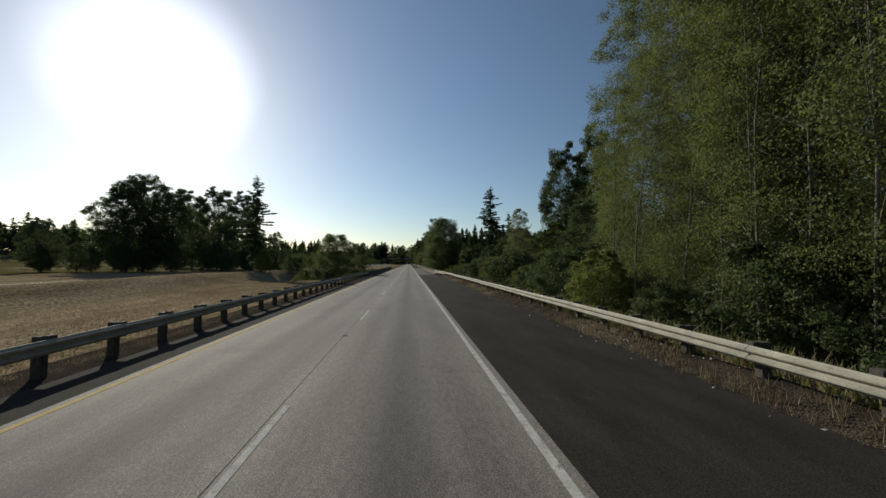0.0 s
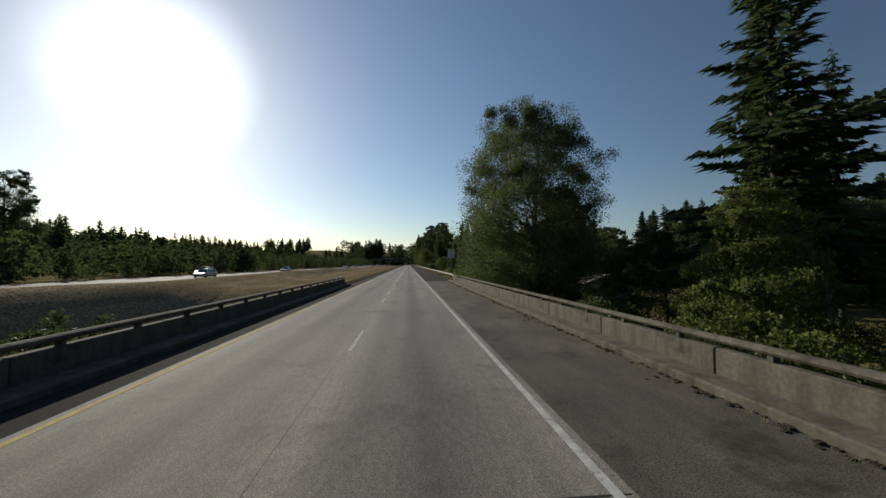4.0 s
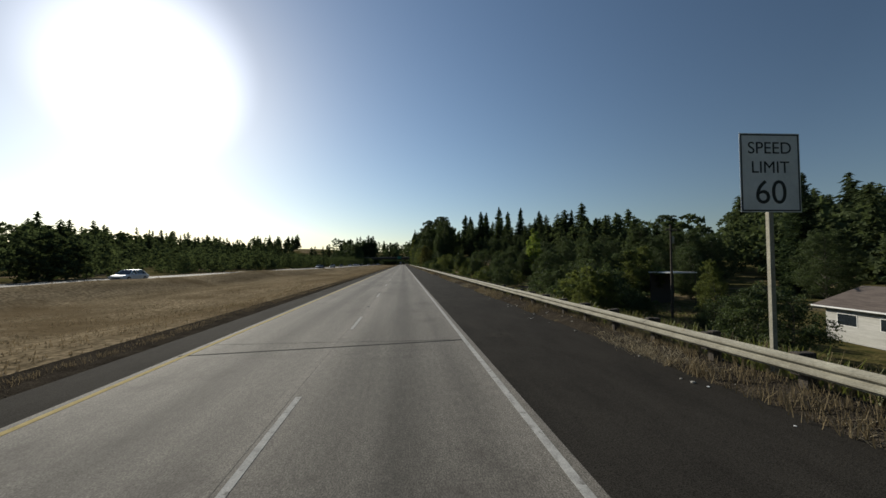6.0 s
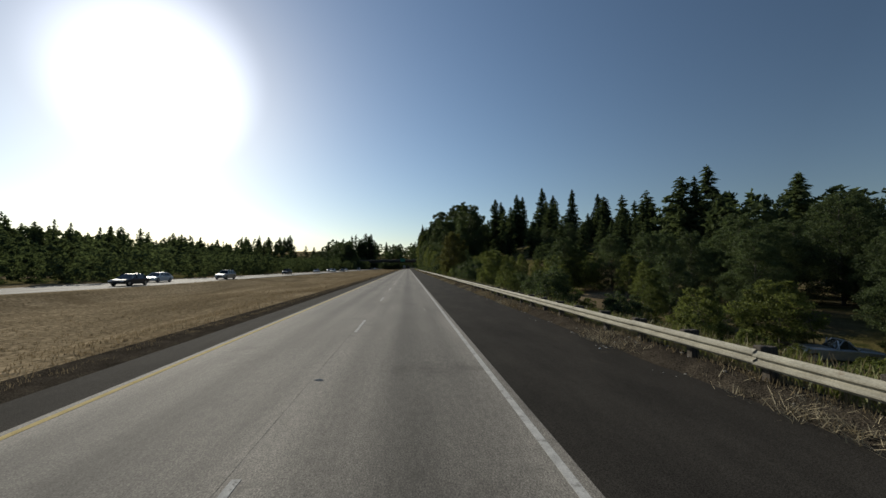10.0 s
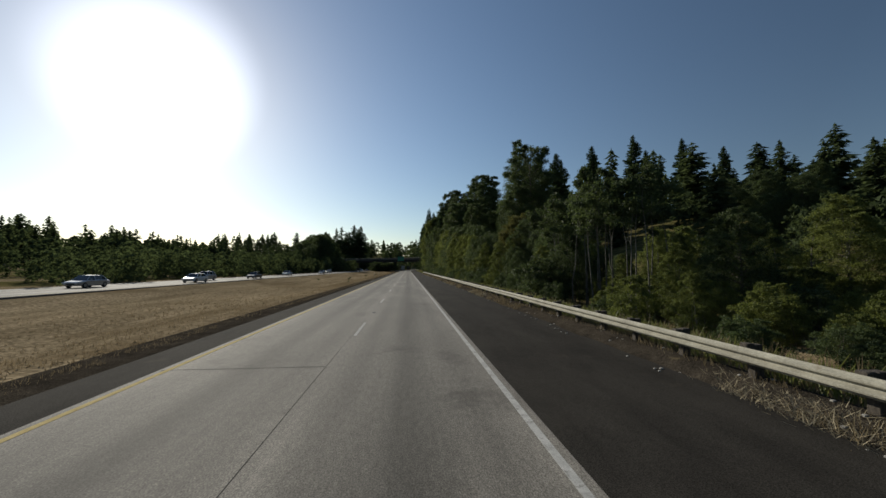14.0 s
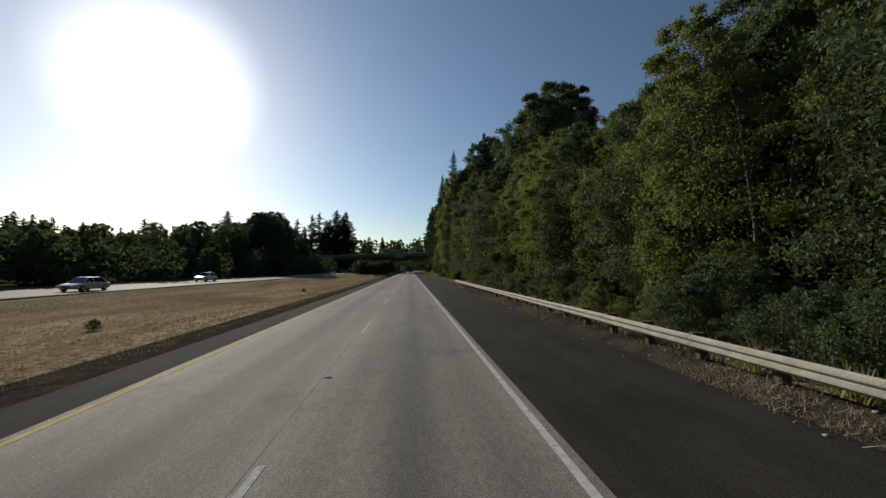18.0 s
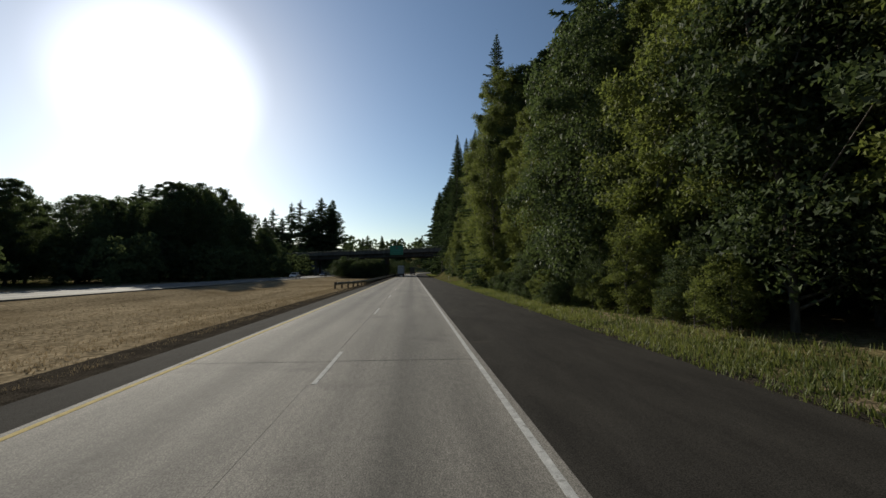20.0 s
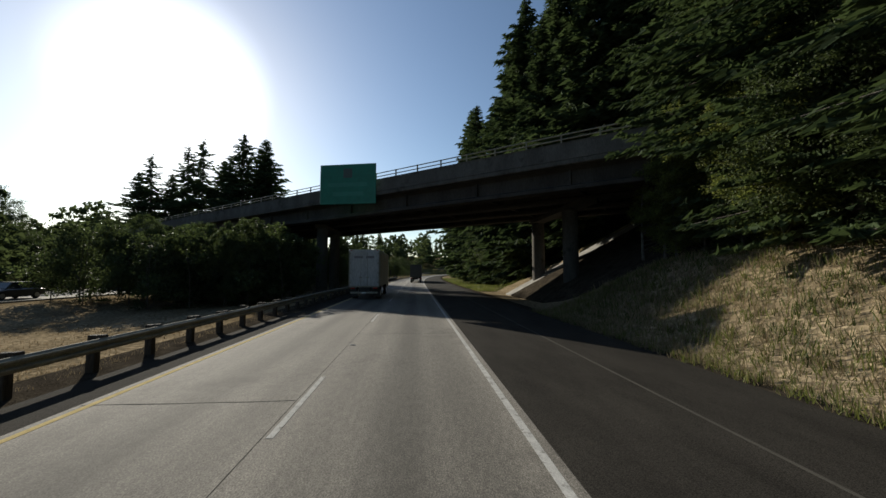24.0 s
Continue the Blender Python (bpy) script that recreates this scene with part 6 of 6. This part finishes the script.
# woods that close the valley behind the shrubs
r = np.random.default_rng(63)
for x in np.arange(44, 128, 6.5):
    y = 172 + r.uniform(-5, 9)
    plant((K_BIG, K_OAK, K_FIR2)[r.integers(0, 3)], x, y, 15.5 + r.uniform(-2.5, 2.5) - ground_z(x, y), "woods across the valley", wide=1.15)
for x, y, tall in ((74, 276, 15), (80, 281, 16), (87, 284, 17), (94, 290, 19), (84, 272, 16), (100, 284, 19)):
    plant((K_BIG, K_OAK)[r.integers(0, 2)], x, y, tall, "trees beyond the yard")
for y in np.arange(292, 440, 3.4):
    plant((K_BUSH2, K_BUSH)[r.integers(0, 2)], 17.5 + r.uniform(-2.2, 3.0), y, r.uniform(1.6, 3.4), "low shrubs behind the rail", wide=1.2)
for y in np.arange(455, 560, 6.5):
    plant((K_BUSH2, K_NEAR2)[r.integers(0, 2)], 12.2 + r.uniform(-0.8, 1.2), y, r.uniform(2.6, 5.6), "light green shrubs behind the rail")

# shrubs that hide the near side of the yard
for x, y, tall in ((32.5, 233, 5.6), (35.0, 236, 6.4), (38.5, 238, 6.8), (34.5, 230, 6.0), (42, 240, 7.5), (45.5, 243, 8.5), (38, 232, 7.5), (42, 235, 9.0), (48, 240, 10), (52, 246, 10)):
    plant((K_NEAR, K_BUSH2, K_NEAR2)[r.integers(0, 3)], x, y, tall, "shrubs before the yard", wide=1.15)
for x, y, tall in ((66, 262, 12), (70, 267, 14), (75, 266, 15), (62, 254, 10)):
    plant((K_BIG, K_OAK)[r.integers(0, 2)], x, y, tall, "trees beyond the yard")
for x, y, tall in ((104, 316, 19), (111, 322, 21), (118, 328, 20), (125, 334, 25), (114, 334, 22), (107, 328, 20), (132, 340, 24), (98, 312, 17)):
    plant((K_BIG, K_FIR, K_FIR3)[r.integers(0, 3)], x, y, tall, "woods beyond the yard", wide=1.2)
for x, y, tall in ((21, 272, 4.6), (24, 276, 5.2), (27.5, 274, 5.0), (30.5, 278, 5.6), (34, 281, 5.4), (17.5, 268.5, 2.6), (19, 277, 3.2), (24, 283, 4.4), (29, 285, 5.0), (21, 290, 4.0), (26, 292, 4.6), (16.5, 283, 2.4)):
    plant((K_NEAR, K_BUSH2, K_BUSH)[r.integers(0, 3)], x, y, tall, "shrubs before the yard", wide=1.2)
for x, y, tall in ((28.2, 301.5, 1.3), (30.2, 302.6, 1.1), (32.5, 302.0, 1.4), (34.6, 303.4, 1.6), (27.2, 304.5, 1.5), (36.5, 305.0, 2.2)):
    plant(K_BUSH2, x, y, tall, "weeds round the old pickup", wide=1.1)
# shrubs over the bare ground up the slope
for x, y, tall in ((20.5, 406, 2.4), (22, 410, 2.8), (25, 412, 3.2), (28, 414, 3.4), (31, 417, 3.6), (34, 420, 4.0), (20, 388, 2.4), (22, 392, 2.6), (25, 396, 3.0), (19.5, 383, 2.0), (29, 402, 3.4), (34, 408, 4.0), (38, 425, 4.5), (24, 403, 2.6), (27, 424, 3.4), (16.5, 403.5, 1.6), (18, 404.5, 1.9), (15, 401.5, 1.4), (17.2, 407, 2.0), (19.5, 402, 2.0)):
    plant((K_BUSH2, K_BUSH)[r.integers(0, 2)], x, y, tall, "shrubs up the slope", wide=1.3)
for x, y, tall in ((70, 455, 9), (76, 462, 11), (82, 468, 11), (88, 474, 12), (66, 450, 8), (74, 470, 12), (80, 458, 10), (92, 465, 12)):
    plant((K_OAK, K_BIG)[r.integers(0, 2)], x, y, tall, "trees up the slope", wide=1.3)

# shrubs that hang over the bank
for y in np.arange(636, 668, 1.7):
    plant((K_BUSH2, K_BUSH2, K_BUSH)[r.integers(0, 3)], 11.6 + r.uniform(-0.8, 1.4), y, r.uniform(1.8, 4.2), "shrubs over the bank")

# weed clumps in the median
for x, y, tall in ((-14.2, 518, 0.5), (-14.9, 486, 0.5), (-12.0, 497, 0.3), (-17.5, 505, 0.4), (-11.2, 462, 0.3), (-13.5, 548, 0.45), (-20, 476, 0.4)):
    plant(K_BUSH, x, y, tall, "weed clumps in the median")

# ---------------------------------------------------------------- grass and weeds


def blades(name, label, material, seed, count, where, tall, wide=0.02, per=6, base=None, sprawl=0.32):
    """Tufts of thin blades strewn over a stretch; sprawl: how far they lean over."""
    rng = np.random.default_rng(seed)
    x, y = where(rng, count)
    z = ground_h(x, y) if base is None else base(x, y)
    c = np.repeat(np.column_stack([x, y, z]), per, 0)
    n = len(c)
    size = np.repeat(rng.uniform(0.45, 1.3, count), per)
    c[:, :2] += rng.normal(0, 0.11, (n, 2))
    a = rng.uniform(0, 2 * np.pi, n)
    lean = rng.normal(0, sprawl, (n, 2)) * tall * size[:, None]
    hgt = tall * size * rng.uniform(0.6, 1.1, n)
    side = np.column_stack([np.cos(a), np.sin(a), np.zeros(n)]) * wide
    top = c + np.column_stack([lean, hgt])
    c[:, 2] -= 0.05
    v = np.stack([c - side, c + side, top + side * 0.25, top - side * 0.25], 1).reshape(-1, 3)
    thing(name, Geo().add(v, np.arange(4 * n).reshape(-1, 4)), material, label, "grass", kind="stuff")


def median(r, n):
    y = r.uniform(150, 770, n)
    x = -8.4 - np.abs(r.normal(0, 7.5, n))
    return np.maximum(x, -30.5) + bend(y), y


def field(r, n):
    return -8.6 - np.abs(r.normal(0, 9, n)), r.uniform(-5, 66, n)


def right_verge(r, n):
    y = r.uniform(-5, 553, n)
    y = np.where((y > 66) & (y < 164), y + 100, y)
    return 7.5 + np.abs(r.normal(0, 2.2, n)), y


def right_straw(r, n):
    y = r.uniform(-5, 340, n)
    y = np.where((y > 66) & (y < 166), y + 105, y)
    return 7.5 + np.abs(r.normal(0, 2.2, n)), y


def low_meadow(r, n):
    return r.uniform(11, 44, n), r.uniform(205, 256, n)


def rail_back(r, n):
    y = r.uniform(285, 470, n)
    return 7.3 + r.uniform(0, 4.2, n) ** 1.1, y


def right_bank(r, n):
    y = r.uniform(628, 689, n)
    return 7.3 + np.abs(r.normal(0, 4.0, n)), y


def green_strip(r, n):
    y = 556 + 110 * r.uniform(0, 1, n) ** 1.2
    return 7.2 + np.abs(r.normal(0, 3.0, n)), y


def past_strip(r, n):
    y = r.uniform(712, 800, n)
    return 8.0 + np.abs(r.normal(0, 3.0, n)) + bend(y), y


def rail_foot(r, n):
    y = r.uniform(-5, 553, n)
    y = np.where((y > 66) & (y < 164), y + 100, y)
    keep = 5.98 + np.abs(r.normal(0, 0.55, n)) * (0.4 + 0.6 * np.sin(y * 0.47) ** 2)
    return np.where(np.sin(y * 0.23) + 0.8 * np.sin(y * 0.61) > 0.1, keep, keep + 0.75), y


def rail_mats(r, n):
    spots = np.concatenate([r.uniform(0, 64, 9), r.uniform(166, 330, 26), r.uniform(330, 550, 24)])
    y = r.choice(spots, n) + r.normal(0, 0.8, n)
    return 6.0 + np.abs(r.normal(0, 0.28, n)), y


def left_edge(r, n):
    y = r.uniform(-5, 740, n)
    y = np.where((y > 62) & (y < 164), y + 110, y)
    return -7.6 - np.abs(r.normal(0, 0.75, n)) * (0.6 + 0.5 * np.sin(y * 0.37) * np.sin(y * 0.11)), y


blades("dry_grass", "dry golden grass over the median", M_MEDIAN, 71, 30000, median, 0.085, 0.03, 4)
blades("dry_grass", "dry golden grass in the field", M_MEDIAN, 72, 9000, field, 0.1, 0.02, 5)
blades("tall_weeds", "tall dry weeds and grass behind the guardrail", M_STRAW, 73, 7000, right_straw, 0.55, 0.014, 6)
blades("green_weeds", "green weeds behind the guardrail", M_GREENGRASS, 74, 9000, right_verge, 0.55, 0.03, 6)
blades("tall_weeds", "pale tall grass gone to seed behind the guardrail", M_STRAW, 91, 5200, rail_back, 0.62, 0.011, 6)
blades("green_weeds", "dull green weeds behind the guardrail", M_GREENGRASS, 92, 6500, rail_back, 0.55, 0.022, 6)
blades("tall_weeds", "grey-brown rank weeds in the low meadow", M_STRAW, 93, 8500, low_meadow, 0.4, 0.016, 6)
blades("green_weeds", "dull green rank weeds in the low meadow", M_GREENGRASS, 94, 4500, low_meadow, 0.4, 0.022, 6)
blades("bank_grass", "brown dry grass on the bank", M_STRAW, 75, 6000, right_bank, 0.3, 0.013, 6)
blades("bank_weeds", "olive weeds among the dry grass on the bank", M_GREENGRASS, 95, 9000, right_bank, 0.24, 0.016, 6)
blades("bank_weeds", "green weeds at the foot of the bank", M_GREENGRASS, 76, 10000, green_strip, 0.2, 0.022, 6)
blades("bank_weeds", "green grass past the flyover", M_GREENGRASS, 79, 4000, past_strip, 0.3, 0.035, 6)
blades("verge_weeds", "short dry weeds in the gravel under the rail", M_STRAW, 77, 9000, rail_foot, 0.2, 0.01, 7, verge_z)
blades("straw_mats", "bleached straw lying in mats under the rail", M_MAT, 87, 5200, rail_mats, 0.11, 0.009, 6, verge_z, 1.6)
blades("edge_weeds", "dry weeds along the inner shoulder", M_MEDIAN, 78, 10500, left_edge, 0.12, 0.009, 6)

# stones and litter on the outer verge
r = np.random.default_rng(81)
g = Geo()
for _ in range(1500):
    y = r.uniform(0, 553)
    if 66 < y < 164:
        continue
    x, s = r.uniform(5.5, 7.4), r.uniform(0.01, 0.036)
    z = float(verge_z(x, y)) if x > 5.85 else -0.005
    g.box(x - s, x + s * 1.3, y - s, y + s, z - s * 0.3, z + s * 0.9, s * 0.3)
thing("verge_stones", g, M_CONCRETE, "loose stones and litter on the gravel verge", "stones", kind="stuff")

# soil, stones and dead stalks lying along the bridge kerb
r = np.random.default_rng(85)
g = Geo()
for _ in range(700):
    y = r.uniform(78, 163)
    x, k = 5.12 - abs(r.normal(0, 0.16)) * (0.5 + math.sin(y * 0.4) ** 2), r.uniform(0.008, 0.05)
    g.box(x - k, x + k * r.uniform(0.8, 1.6), y - k, y + k * r.uniform(0.8, 2.2), -0.01, k * r.uniform(0.25, 0.7), k * 0.12)
thing("kerb_debris", g, M_GRAVEL, "brown soil and stones swept against the bridge kerb", "debris", kind="stuff")


def kerb_foot(r, n):
    y = r.uniform(78, 163, n)
    return 5.1 - np.abs(r.normal(0, 0.12, n)), y


blades("kerb_weeds", "thin dead weeds along the bridge kerb", M_STRAW, 86, 500, kerb_foot, 0.09, 0.008, 5, lambda x, y: np.zeros_like(x))

# paper and plastic scraps caught along the verge
r = np.random.default_rng(83)
for _ in range(70):
    y = r.choice([r.uniform(2, 64), r.uniform(166, 300), r.uniform(166, 300), r.uniform(300, 550)])
    x, s = r.uniform(5.2, 6.4), r.uniform(0.018, 0.045)
    rim = np.array([(math.cos(a), math.sin(a)) for a in np.linspace(0, 2 * np.pi, 8, endpoint=False)]) * r.uniform(0.5, 1.2, (8, 1)) * s
    low = float(verge_z(x, y)) if x > 5.85 else -0.004
    g = Geo().loft([[(x + p[0] * k, y + p[1] * k, low + z + r.uniform(0, 0.3 * s)) for p in rim] for k, z in ((1.0, 0.002), (0.85, 0.12 * s), (0.3, 0.2 * s))])
    thing("litter", g, M_SIGN_WHITE if r.random() < 0.5 else M_CONCRETE, "crumpled pale scrap of litter on the verge", "litter", "litter along the verge")
